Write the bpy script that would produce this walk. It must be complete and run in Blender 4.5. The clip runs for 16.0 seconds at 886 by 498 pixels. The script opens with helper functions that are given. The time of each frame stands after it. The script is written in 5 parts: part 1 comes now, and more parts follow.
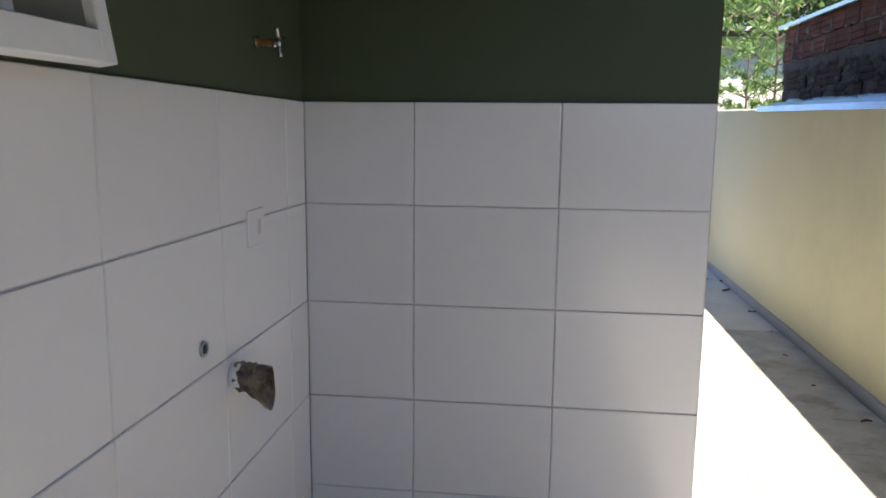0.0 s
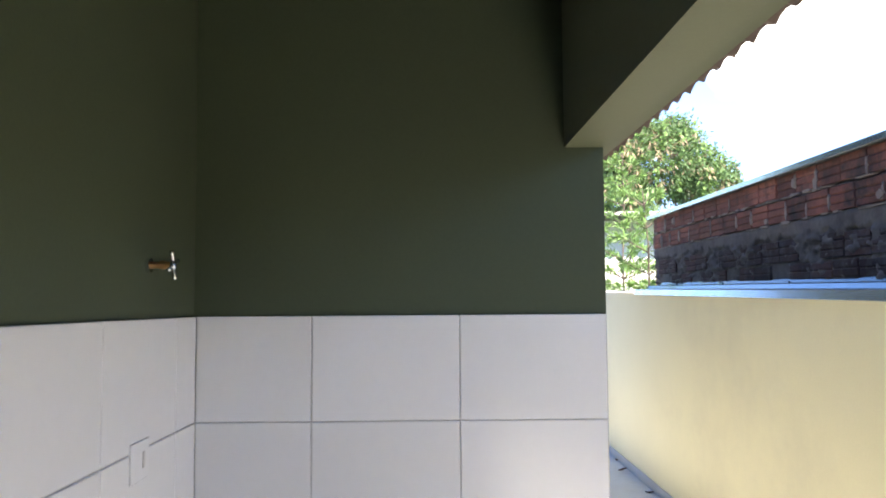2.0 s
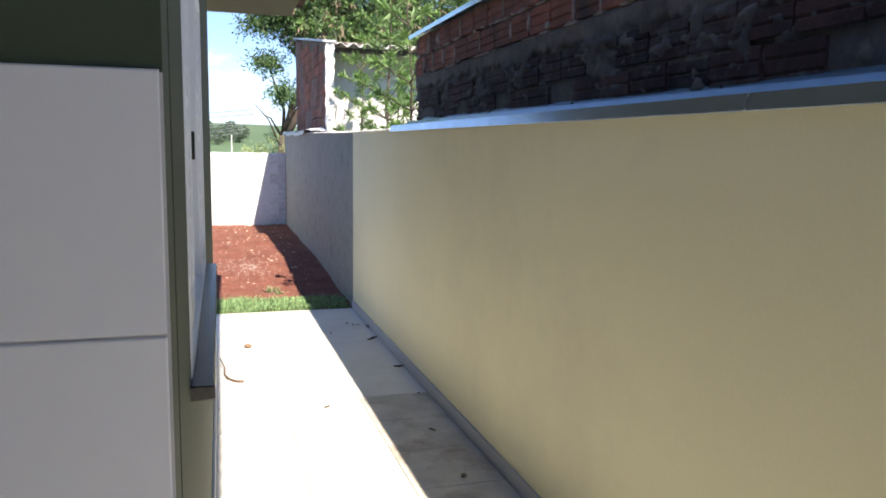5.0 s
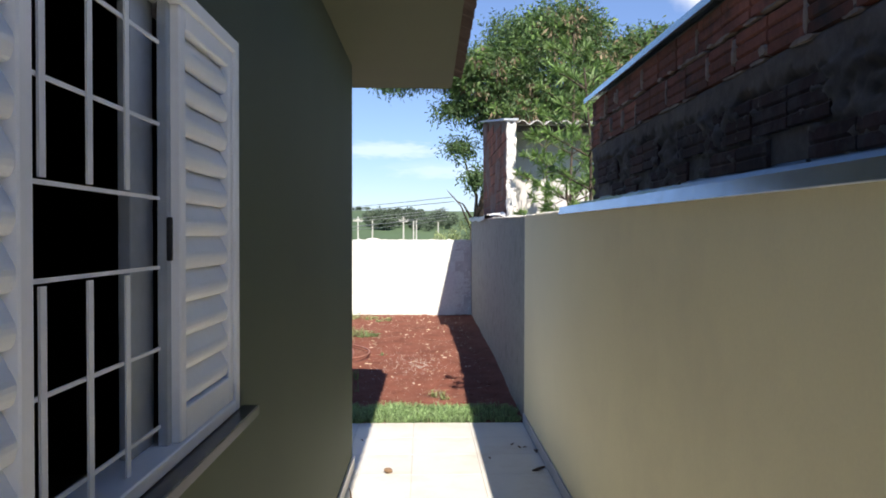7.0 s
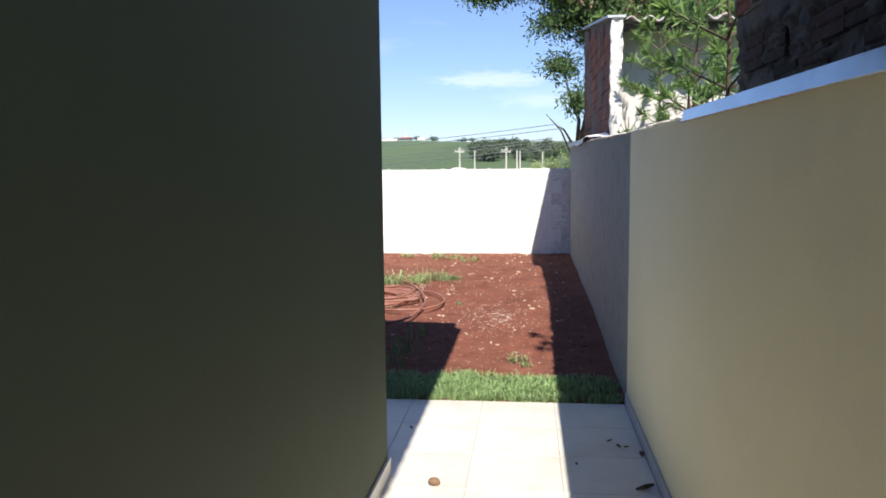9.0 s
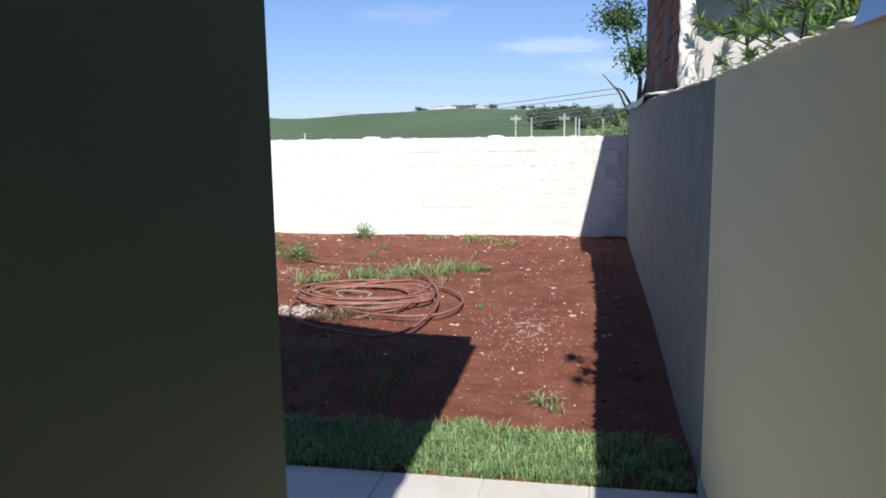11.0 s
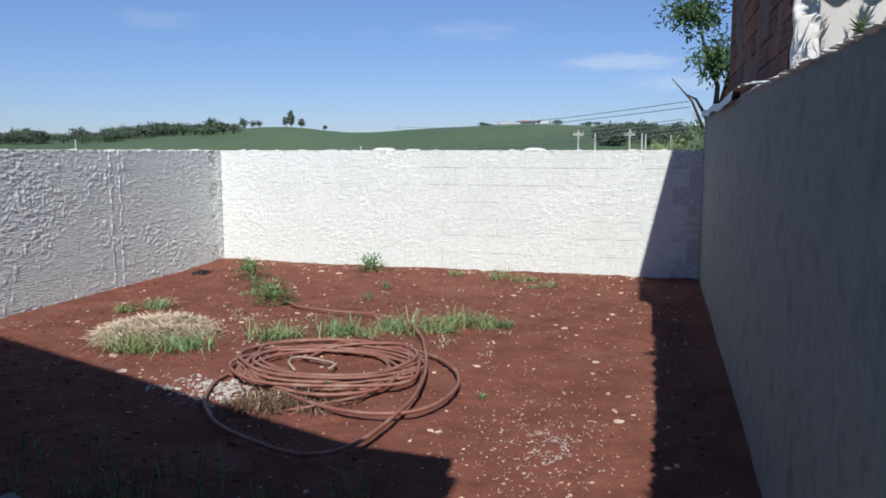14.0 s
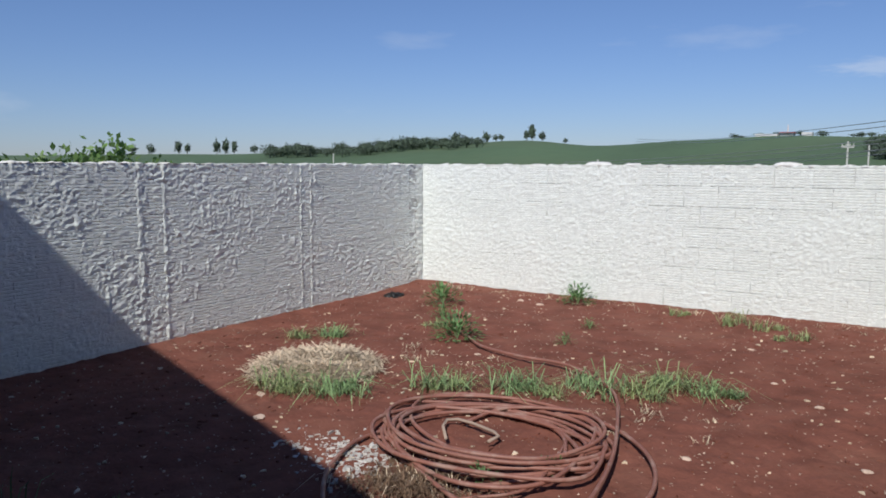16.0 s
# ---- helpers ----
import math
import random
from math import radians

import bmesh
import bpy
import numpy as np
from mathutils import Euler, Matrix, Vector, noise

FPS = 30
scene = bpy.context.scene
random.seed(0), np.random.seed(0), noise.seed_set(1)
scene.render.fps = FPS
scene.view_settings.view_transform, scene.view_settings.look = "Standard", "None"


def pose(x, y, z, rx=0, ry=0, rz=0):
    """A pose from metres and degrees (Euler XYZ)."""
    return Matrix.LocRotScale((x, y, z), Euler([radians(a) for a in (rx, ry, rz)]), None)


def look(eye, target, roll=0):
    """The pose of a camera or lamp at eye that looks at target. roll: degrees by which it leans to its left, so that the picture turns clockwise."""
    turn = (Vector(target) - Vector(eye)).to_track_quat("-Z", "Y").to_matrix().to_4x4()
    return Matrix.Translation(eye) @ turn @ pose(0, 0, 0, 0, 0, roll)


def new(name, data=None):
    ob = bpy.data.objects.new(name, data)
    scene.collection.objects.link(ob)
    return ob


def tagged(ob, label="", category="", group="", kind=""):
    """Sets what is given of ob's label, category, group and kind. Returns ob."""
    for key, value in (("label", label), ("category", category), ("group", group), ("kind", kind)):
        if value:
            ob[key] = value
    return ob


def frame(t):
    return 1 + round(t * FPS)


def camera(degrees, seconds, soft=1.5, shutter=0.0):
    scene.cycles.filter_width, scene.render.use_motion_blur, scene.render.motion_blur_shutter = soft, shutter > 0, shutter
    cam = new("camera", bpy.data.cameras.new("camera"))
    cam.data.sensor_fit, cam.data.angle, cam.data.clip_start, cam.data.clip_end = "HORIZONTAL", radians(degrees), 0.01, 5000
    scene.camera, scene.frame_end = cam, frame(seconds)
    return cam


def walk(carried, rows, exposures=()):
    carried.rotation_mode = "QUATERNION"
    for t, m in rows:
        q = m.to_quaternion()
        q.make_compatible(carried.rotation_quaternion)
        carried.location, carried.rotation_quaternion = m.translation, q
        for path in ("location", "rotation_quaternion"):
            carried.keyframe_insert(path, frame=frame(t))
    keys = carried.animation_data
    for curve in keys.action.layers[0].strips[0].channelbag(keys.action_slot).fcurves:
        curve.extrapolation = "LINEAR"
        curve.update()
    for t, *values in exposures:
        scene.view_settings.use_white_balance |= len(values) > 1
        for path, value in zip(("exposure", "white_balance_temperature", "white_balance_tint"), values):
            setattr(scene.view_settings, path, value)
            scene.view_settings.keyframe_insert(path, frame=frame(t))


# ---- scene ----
cam = camera(60.5, 16.0, 1.8)
PATH = [
    (0, (0.093, -0.186, 1.551), (-0.151, 1.772, 1.225), 0.5),
    (0.5, (0.087, -0.175, 1.596), (-0.195, 1.793, 1.382), -0.2),
    (1, (0.086, -0.175, 1.65), (-0.205, 1.802, 1.554), -0.7),
    (1.5, (0.075, -0.178, 1.683), (-0.12, 1.812, 1.712), -0.5),
    (2, (0.066, -0.168, 1.673), (0.102, 1.828, 1.797), -0.4),
    (2.5, (0.096, -0.081, 1.653), (0.339, 1.903, 1.736), 0.1),
    (3, (0.173, 0.147, 1.623), (0.569, 2.108, 1.648), 0.6),
    (3.5, (0.242, 0.379, 1.585), (0.747, 2.31, 1.463), 0.7),
    (4, (0.326, 0.661, 1.542), (0.938, 2.554, 1.338), 0.3),
    (4.2, (0.371, 0.772, 1.533), (1.024, 2.648, 1.299), -0.1),
    (6.3, (1.047, 1.844, 1.519), (1.325, 3.809, 1.273), 0.9),
    (6.5, (1.051, 1.936, 1.542), (1.271, 3.919, 1.395), 0.2),
    (7, (1.132, 2.218, 1.542), (1.186, 4.217, 1.508), 0.1),
    (7.5, (1.178, 2.548, 1.522), (1.179, 4.548, 1.492), -0.2),
    (8, (1.247, 2.924, 1.523), (1.204, 4.923, 1.466), -0.9),
    (8.5, (1.323, 3.328, 1.522), (1.196, 5.319, 1.378), -0.6),
    (9, (1.357, 3.69, 1.501), (1.133, 5.666, 1.289), -0.6),
    (9.3, (1.336, 3.921, 1.496), (1.087, 5.893, 1.274), -0.5),
    (9.5, (1.403, 4.085, 1.514), (1.12, 6.049, 1.266), -1.7),
    (9.7, (1.452, 4.284, 1.518), (1.134, 6.241, 1.253), -2.4),
    (12, (1.505, 5.972, 1.473), (1.110, 7.912, 1.177), -0.2),
    (12.5, (1.489, 6.318, 1.477), (1.087, 8.259, 1.203), -0.6),
    (13, (1.515, 6.688, 1.473), (1.071, 8.621, 1.209), -1.0),
    (13.5, (1.535, 7.004, 1.454), (1.033, 8.923, 1.2), -0.1),
    (14, (1.531, 7.354, 1.454), (0.997, 9.265, 1.202), -0.0),
    (14.5, (1.511, 7.689, 1.472), (0.816, 9.547, 1.222), -0.4),
    (15, (1.486, 7.918, 1.48), (0.598, 9.695, 1.246), 0.8),
    (15.5, (1.438, 8.188, 1.469), (0.445, 9.91, 1.254), 1.2),
    (16, (1.411, 8.436, 1.468), (0.316, 10.095, 1.249), 0.2),
]
EXPOSURES = [(0.0, 1.54, 7100, 12), (0.5, 1.6, 7100, 12), (1.0, 1.78, 7100, 12), (1.5, 2.1, 7150, 12), (2.0, 2.5, 7150, 12), (3.0, 2.45, 7100, 12), (3.5, 2.0, 7100, 12), (4.2, 1.7, 7100, 12),
             (6.3, 0.74, 7100, 12), (9.0, 0.68, 7050, 12), (9.7, 0.55, 6900, 12), (12.0, 0.08, 6450, 10), (13.0, -0.05, 6350, 10), (14.5, -0.12, 6350, 10), (15.2, -0.28, 6350, 10), (16.0, -0.28, 6350, 10)]
walk(cam, [(t, look(eye, target, roll)) for t, eye, target, roll in PATH], EXPOSURES)

# ---- light ----
SUN = Vector((0.25, -0.96, 1.0)).normalized()
sun = new("sun", bpy.data.lights.new("sun", "SUN"))
sun.data.energy, sun.data.angle, sun.data.color = 4.9, radians(0.55), (1.0, 0.955, 0.88)
sun.matrix_world = look(SUN * 40, (0, 0, 0))

world = bpy.data.worlds.new("sky_world")
scene.world = world
world.use_nodes = True
wn, wl = world.node_tree.nodes, world.node_tree.links
wn.clear()
w_out, w_bg, w_sky = wn.new("ShaderNodeOutputWorld"), wn.new("ShaderNodeBackground"), wn.new("ShaderNodeTexSky")
w_sky.sky_type, w_sky.sun_disc = "NISHITA", False
w_sky.sun_elevation, w_sky.sun_rotation = math.asin(SUN.z), math.atan2(SUN.x, SUN.y)
w_sky.air_density, w_sky.dust_density, w_sky.ozone_density = 1.0, 0.15, 2.2
w_bg.inputs["Strength"].default_value = 0.081


def wnode(kind, **props):
    n = wn.new(kind)
    for key, value in props.items():
        if key == "operation":
            n.operation = value
    return n


w_geo = wn.new("ShaderNodeTexCoord")
w_map = wn.new("ShaderNodeMapping")
w_map.inputs["Scale"].default_value = (2.2, 2.2, 9.0)
wl.new(w_geo.outputs["Generated"], w_map.inputs["Vector"])
w_noise = wn.new("ShaderNodeTexNoise")
w_noise.inputs["Scale"].default_value, w_noise.inputs["Detail"].default_value = 1.6, 7.0
wl.new(w_map.outputs["Vector"], w_noise.inputs["Vector"])
w_ramp = wn.new("ShaderNodeValToRGB")
w_ramp.color_ramp.elements[0].position, w_ramp.color_ramp.elements[1].position = 0.62, 0.9
w_ramp.color_ramp.elements[1].color = (0.45, 0.45, 0.45, 1)
wl.new(w_noise.outputs["Fac"], w_ramp.inputs["Fac"])
w_wob = wn.new("ShaderNodeTexNoise")
w_wob.inputs["Scale"].default_value, w_wob.inputs["Detail"].default_value = 5.0, 5.0
wl.new(w_geo.outputs["Generated"], w_wob.inputs["Vector"])
w_fine = wn.new("ShaderNodeTexNoise")
w_fine.inputs["Scale"].default_value, w_fine.inputs["Detail"].default_value = 22.0, 5.0
wl.new(w_map.outputs["Vector"], w_fine.inputs["Vector"])


def cloud(centre, scale, wobble, start, full, opacity):
    """One cloud bank round a direction of the sky, its outline broken by noise."""
    sub, size, length = wn.new("ShaderNodeVectorMath"), wn.new("ShaderNodeVectorMath"), wn.new("ShaderNodeVectorMath")
    sub.operation, size.operation, length.operation = "SUBTRACT", "MULTIPLY", "LENGTH"
    sub.inputs[1].default_value, size.inputs[1].default_value = centre, scale
    wl.new(w_geo.outputs["Generated"], sub.inputs[0])
    wl.new(sub.outputs[0], size.inputs[0])
    wl.new(size.outputs[0], length.inputs[0])
    edge = wnode("ShaderNodeMath", operation="MULTIPLY_ADD")
    edge.inputs[1].default_value = 0.9
    wl.new(wobble.outputs["Fac"], edge.inputs[0])
    wl.new(length.outputs["Value"], edge.inputs[2])
    fade = wn.new("ShaderNodeMapRange")
    fade.interpolation_type = "SMOOTHSTEP"
    for key, value in (("From Min", start), ("From Max", full), ("To Min", 0.0), ("To Max", opacity)):
        fade.inputs[key].default_value = value
    wl.new(edge.outputs[0], fade.inputs["Value"])
    return fade.outputs["Result"]


w_last = w_ramp.outputs["Color"]
for bank in (cloud((0.49, 0.83, 0.30), (2.5, 2.5, 6.5), w_wob, 0.98, 0.84, 1.0),
             cloud((-0.045, 0.993, 0.112), (9, 9, 62), w_fine, 1.3, 0.7, 0.28),
             cloud((0.03, 0.993, 0.085), (10, 10, 70), w_fine, 1.3, 0.7, 0.2)):
    w_max = wnode("ShaderNodeMath", operation="MAXIMUM")
    wl.new(w_last, w_max.inputs[0])
    wl.new(bank, w_max.inputs[1])
    w_last = w_max.outputs[0]
w_mix = wn.new("ShaderNodeMixRGB")
w_mix.inputs["Color2"].default_value = (11, 11.4, 12, 1)
wl.new(w_max.outputs[0], w_mix.inputs["Fac"])
w_tint = wn.new("ShaderNodeVectorMath")
w_tint.operation = "MULTIPLY"
w_sep = wn.new("ShaderNodeSeparateXYZ")
wl.new(w_geo.outputs["Generated"], w_sep.inputs[0])
w_grad = wn.new("ShaderNodeValToRGB")
w_grad.color_ramp.elements[0].position, w_grad.color_ramp.elements[0].color = 0.0, (0.71, 0.845, 1.27, 1)
w_grad.color_ramp.elements[1].position, w_grad.color_ramp.elements[1].color = 0.35, (0.94, 1.06, 1.34, 1)
wl.new(w_sep.outputs["Z"], w_grad.inputs["Fac"])
wl.new(w_grad.outputs["Color"], w_tint.inputs[1])
wl.new(w_sky.outputs["Color"], w_tint.inputs[0])
wl.new(w_tint.outputs[0], w_mix.inputs["Color1"])
wl.new(w_mix.outputs["Color"], w_bg.inputs["Color"])
wl.new(w_bg.outputs["Background"], w_out.inputs["Surface"])


# ---- materials ----
def material(name, color, rough=0.7, metal=0.0, var=0.12, scale=4.0, fine=60.0, bump=0.15, bump_dist=0.004, spec=0.5,
             dirt=None, dirt_amount=0.0, dirt_scale=1.2, per_object=0.0, per_island=0.0, stretch=(1, 1, 1), alpha_trans=0.0):
    m = bpy.data.materials.new(name)
    m.use_nodes = True
    n, l = m.node_tree.nodes, m.node_tree.links
    b = n["Principled BSDF"]
    b.inputs["Roughness"].default_value, b.inputs["Metallic"].default_value = rough, metal
    b.inputs["Specular IOR Level"].default_value = spec
    co = n.new("ShaderNodeTexCoord")
    geo = n.new("ShaderNodeNewGeometry")
    mp = n.new("ShaderNodeMapping")
    mp.inputs["Scale"].default_value = stretch
    l.new(geo.outputs["Position"], mp.inputs["Vector"])
    big = n.new("ShaderNodeTexNoise")
    big.inputs["Scale"].default_value, big.inputs["Detail"].default_value = scale, 5.0
    l.new(mp.outputs["Vector"], big.inputs["Vector"])
    small = n.new("ShaderNodeTexNoise")
    small.inputs["Scale"].default_value, small.inputs["Detail"].default_value = fine, 4.0
    l.new(mp.outputs["Vector"], small.inputs["Vector"])
    mix = n.new("ShaderNodeMath")
    mix.operation = "MULTIPLY_ADD"
    mix.inputs[1].default_value = 0.45
    l.new(small.outputs["Fac"], mix.inputs[0])
    l.new(big.outputs["Fac"], mix.inputs[2])
    rng = n.new("ShaderNodeMapRange")
    for key, value in (("From Min", 0.45), ("From Max", 1.0), ("To Min", 1.0 - var), ("To Max", 1.0 + var)):
        rng.inputs[key].default_value = value
    l.new(mix.outputs[0], rng.inputs["Value"])
    last = rng.outputs["Result"]
    for amount, out in ((per_object, "object"), (per_island, "island")):
        if amount:
            src = n.new("ShaderNodeObjectInfo").outputs["Random"] if out == "object" else geo.outputs["Random Per Island"]
            r = n.new("ShaderNodeMapRange")
            r.inputs["To Min"].default_value, r.inputs["To Max"].default_value = 1 - amount, 1 + amount
            l.new(src, r.inputs["Value"])
            mul = n.new("ShaderNodeMath")
            mul.operation = "MULTIPLY"
            l.new(last, mul.inputs[0])
            l.new(r.outputs["Result"], mul.inputs[1])
            last = mul.outputs[0]
    col = n.new("ShaderNodeVectorMath")
    col.operation = "SCALE"
    col.inputs[0].default_value = color
    l.new(last, col.inputs["Scale"])
    base = col.outputs[0]
    if dirt:
        dn = n.new("ShaderNodeTexNoise")
        dn.inputs["Scale"].default_value, dn.inputs["Detail"].default_value, dn.inputs["Roughness"].default_value = dirt_scale, 8.0, 0.65
        l.new(mp.outputs["Vector"], dn.inputs["Vector"])
        dr = n.new("ShaderNodeMapRange")
        for key, value in (("From Min", 0.5), ("From Max", 0.68), ("To Min", 0.0), ("To Max", dirt_amount)):
            dr.inputs[key].default_value = value
        l.new(dn.outputs["Fac"], dr.inputs["Value"])
        mx = n.new("ShaderNodeMixRGB")
        mx.inputs["Color2"].default_value = (*dirt, 1)
        l.new(dr.outputs["Result"], mx.inputs["Fac"])
        l.new(base, mx.inputs["Color1"])
        base = mx.outputs["Color"]
    l.new(base, b.inputs["Base Color"])
    if bump:
        bp = n.new("ShaderNodeBump")
        bp.inputs["Strength"].default_value, bp.inputs["Distance"].default_value = bump, bump_dist
        l.new(mix.outputs[0], bp.inputs["Height"])
        l.new(bp.outputs["Normal"], b.inputs["Normal"])
    if alpha_trans:
        tr = n.new("ShaderNodeBsdfTranslucent")
        l.new(base, tr.inputs["Color"])
        ms = n.new("ShaderNodeMixShader")
        ms.inputs["Fac"].default_value = alpha_trans
        l.new(b.outputs["BSDF"], ms.inputs[1])
        l.new(tr.outputs["BSDF"], ms.inputs[2])
        l.new(ms.outputs["Shader"], n["Material Output"].inputs["Surface"])
    return m


M_GREEN = material("green_wall_paint", (0.053, 0.071, 0.039), 0.75, var=0.1, scale=1.4, fine=90, bump=0.25, bump_dist=0.003)
M_GREENLIGHT = material("light_green_paint", (0.105, 0.118, 0.07), 0.75, var=0.06, scale=1.5, fine=90, bump=0.2)
M_YELLOW = material("cream_yellow_paint", (0.745, 0.70, 0.485), 0.8, var=0.05, scale=0.9, fine=80, bump=0.2, bump_dist=0.003,
                    dirt=(0.55, 0.51, 0.39), dirt_amount=0.35, dirt_scale=0.8)
M_CEMENT = material("grey_cement_render", (0.235, 0.262, 0.252), 0.9, var=0.3, scale=4, fine=35, bump=0.5, bump_dist=0.006,
                    dirt=(0.085, 0.092, 0.095), dirt_amount=0.7, dirt_scale=4.0, stretch=(1, 1.0, 1.0))
M_SKIRT = material("grey_tile_skirting", (0.42, 0.43, 0.46), 0.5, var=0.08, scale=4, bump=0.1)
M_WTILE = material("white_glazed_wall_tile", (0.74, 0.735, 0.74), 0.16, var=0.025, scale=2, fine=30, bump=0.02, bump_dist=0.002, per_object=0.025)
M_FTILE = material("cream_floor_tile", (0.68, 0.665, 0.63), 0.38, var=0.05, scale=3, fine=50, bump=0.05, bump_dist=0.002, per_object=0.04,
                   dirt=(0.45, 0.38, 0.30), dirt_amount=0.4, dirt_scale=2.3)
M_FTILEDIRT = material("muddy_floor_tile", (0.55, 0.51, 0.45), 0.5, var=0.25, scale=5, fine=50, bump=0.15, bump_dist=0.002, per_object=0.06,
                       dirt=(0.26, 0.18, 0.12), dirt_amount=0.7, dirt_scale=3.0)
M_GROUT = material("grey_grout", (0.50, 0.49, 0.48), 0.9, var=0.15, scale=8)
M_WHITE = material("white_window_enamel", (0.84, 0.85, 0.86), 0.35, var=0.04, scale=5, bump=0.05)
M_GRILLE = material("white_grille_enamel", (0.80, 0.81, 0.82), 0.4, var=0.05, scale=7, bump=0.1)
M_GRANITE = material("dark_granite_sill", (0.035, 0.03, 0.03), 0.25, var=0.5, scale=60, fine=180, bump=0.05)
M_SOIL = material("red_earth", (0.182, 0.070, 0.050), 0.97, var=0.28, scale=5, fine=48, bump=1.0, bump_dist=0.012, spec=0.15,
                  dirt=(0.25, 0.12, 0.085), dirt_amount=0.45, dirt_scale=2.2)
M_WASH = material("whitewashed_rough_block", (0.745, 0.785, 0.76), 0.95, var=0.10, scale=30, fine=130, bump=1.0, bump_dist=0.006, spec=0.2, per_object=0.02)
M_WASHGAP = material("joint_shadow_mortar", (0.62, 0.63, 0.61), 0.95, var=0.15, scale=6, fine=50, bump=0.5)
M_BRICK = material("red_clay_brick", (0.215, 0.080, 0.052), 0.9, var=0.3, scale=6, fine=60, bump=0.5, bump_dist=0.005, per_object=0.35,
                   dirt=(0.04, 0.03, 0.027), dirt_amount=0.85, dirt_scale=3.0)
M_BRICKWALL = material("weathered_clay_brick", (0.18, 0.062, 0.040), 0.92, var=0.45, scale=6, fine=60, bump=0.5, bump_dist=0.005, per_object=0.35,
                       dirt=(0.028, 0.022, 0.019), dirt_amount=0.95, dirt_scale=3.4)
M_BRICKDARK = material("sooty_clay_brick", (0.060, 0.028, 0.023), 0.95, var=0.5, scale=5, fine=50, bump=0.6, bump_dist=0.006, per_object=0.4,
                       dirt=(0.12, 0.108, 0.10), dirt_amount=0.7, dirt_scale=6.0)
M_MORTAR = material("grey_mortar", (0.14, 0.116, 0.10), 0.95, var=0.35, scale=6, fine=50, bump=0.7, bump_dist=0.008,
                    dirt=(0.05, 0.045, 0.042), dirt_amount=0.7, dirt_scale=4.5)
M_JOINT = material("pale_brick_mortar", (0.25, 0.195, 0.16), 0.95, var=0.35, scale=9, fine=50, bump=0.8, bump_dist=0.01,
                   dirt=(0.12, 0.10, 0.09), dirt_amount=0.55, dirt_scale=3.5)
M_FILM = material("pinkish_mortar_film", (0.185, 0.125, 0.11), 0.95, var=0.35, scale=7, fine=50, bump=0.6, bump_dist=0.006,
                  dirt=(0.07, 0.05, 0.045), dirt_amount=0.7, dirt_scale=5.0)
M_PLASTER = material("white_splashed_plaster", (0.72, 0.71, 0.69), 0.95, var=0.12, scale=12, fine=60, bump=0.6, bump_dist=0.006)
M_METAL = material("galvanised_sheet", (0.34, 0.45, 0.50), 0.22, metal=0.92, var=0.1, scale=3, fine=20, bump=0.12, bump_dist=0.01)
M_FASCIA = material("weathered_zinc_sheet", (0.44, 0.50, 0.54), 0.26, metal=0.9, var=0.2, scale=2.5, fine=20, bump=0.12, bump_dist=0.01)
M_METALDULL = material("dull_zinc_sheet", (0.42, 0.46, 0.50), 0.5, metal=0.6, var=0.15, scale=5, fine=30, bump=0.1)
M_FIBRE = material("fibre_cement_sheet", (0.50, 0.49, 0.47), 0.9, var=0.15, scale=4, fine=40, bump=0.3, dirt=(0.25, 0.24, 0.22), dirt_amount=0.5)
M_CLAY = material("roof_clay_tile", (0.115, 0.082, 0.068), 0.85, var=0.3, scale=6, fine=50, bump=0.4)
M_NEIGH = material("grey_white_render", (0.60, 0.585, 0.58), 0.9, var=0.1, scale=2, fine=40, bump=0.4)
M_BARK = material("tree_bark", (0.085, 0.065, 0.05), 0.95, var=0.35, scale=8, fine=50, bump=0.8, bump_dist=0.02)
M_LEAF = material("tree_leaf_green", (0.095, 0.165, 0.065), 0.55, var=0.2, scale=0.8, fine=6, bump=0, per_island=0.5, alpha_trans=0.35)
M_LEAFLIME = material("lime_young_leaf", (0.15, 0.255, 0.075), 0.5, var=0.15, scale=2, fine=8, bump=0, per_island=0.4, alpha_trans=0.4)
M_POD = material("dry_seed_pod", (0.22, 0.17, 0.11), 0.8, var=0.2, scale=2, fine=8, bump=0, per_island=0.5, alpha_trans=0.2)
M_GRASS = material("grass_blade", (0.29, 0.43, 0.20), 0.6, var=0.2, scale=3, fine=10, bump=0, per_island=0.5, alpha_trans=0.35)
M_WEED = material("pale_weed_blade", (0.30, 0.37, 0.17), 0.6, var=0.2, scale=3, fine=10, bump=0, per_island=0.5, alpha_trans=0.3)
M_WEEDLEAF_SHADEGRASS = material("weed_leaf_and_shaded_grass", (0.12, 0.24, 0.085), 0.6, var=0.2, scale=3, fine=10, bump=0, per_island=0.5, alpha_trans=0.25)
M_STRAW = material("dry_straw", (0.58, 0.47, 0.34), 0.9, var=0.2, scale=5, fine=20, bump=0, per_island=0.4)
M_HOSE = material("brown_polyethylene_pipe", (0.27, 0.115, 0.085), 0.55, var=0.2, scale=6, fine=40, bump=0.2, dirt=(0.42, 0.30, 0.25), dirt_amount=0.6, dirt_scale=9)
M_STONE = material("pale_stone_chip", (0.44, 0.33, 0.26), 0.95, var=0.2, scale=10, fine=50, bump=0.4, per_island=0.35)
M_LIME = material("white_lime_chip", (0.52, 0.50, 0.47), 0.95, var=0.2, scale=20, fine=60, bump=0.4, per_island=0.25)
M_DRYLEAF = material("dry_brown_leaf", (0.16, 0.10, 0.06), 0.8, var=0.3, scale=20, fine=60, bump=0.3, per_island=0.3)
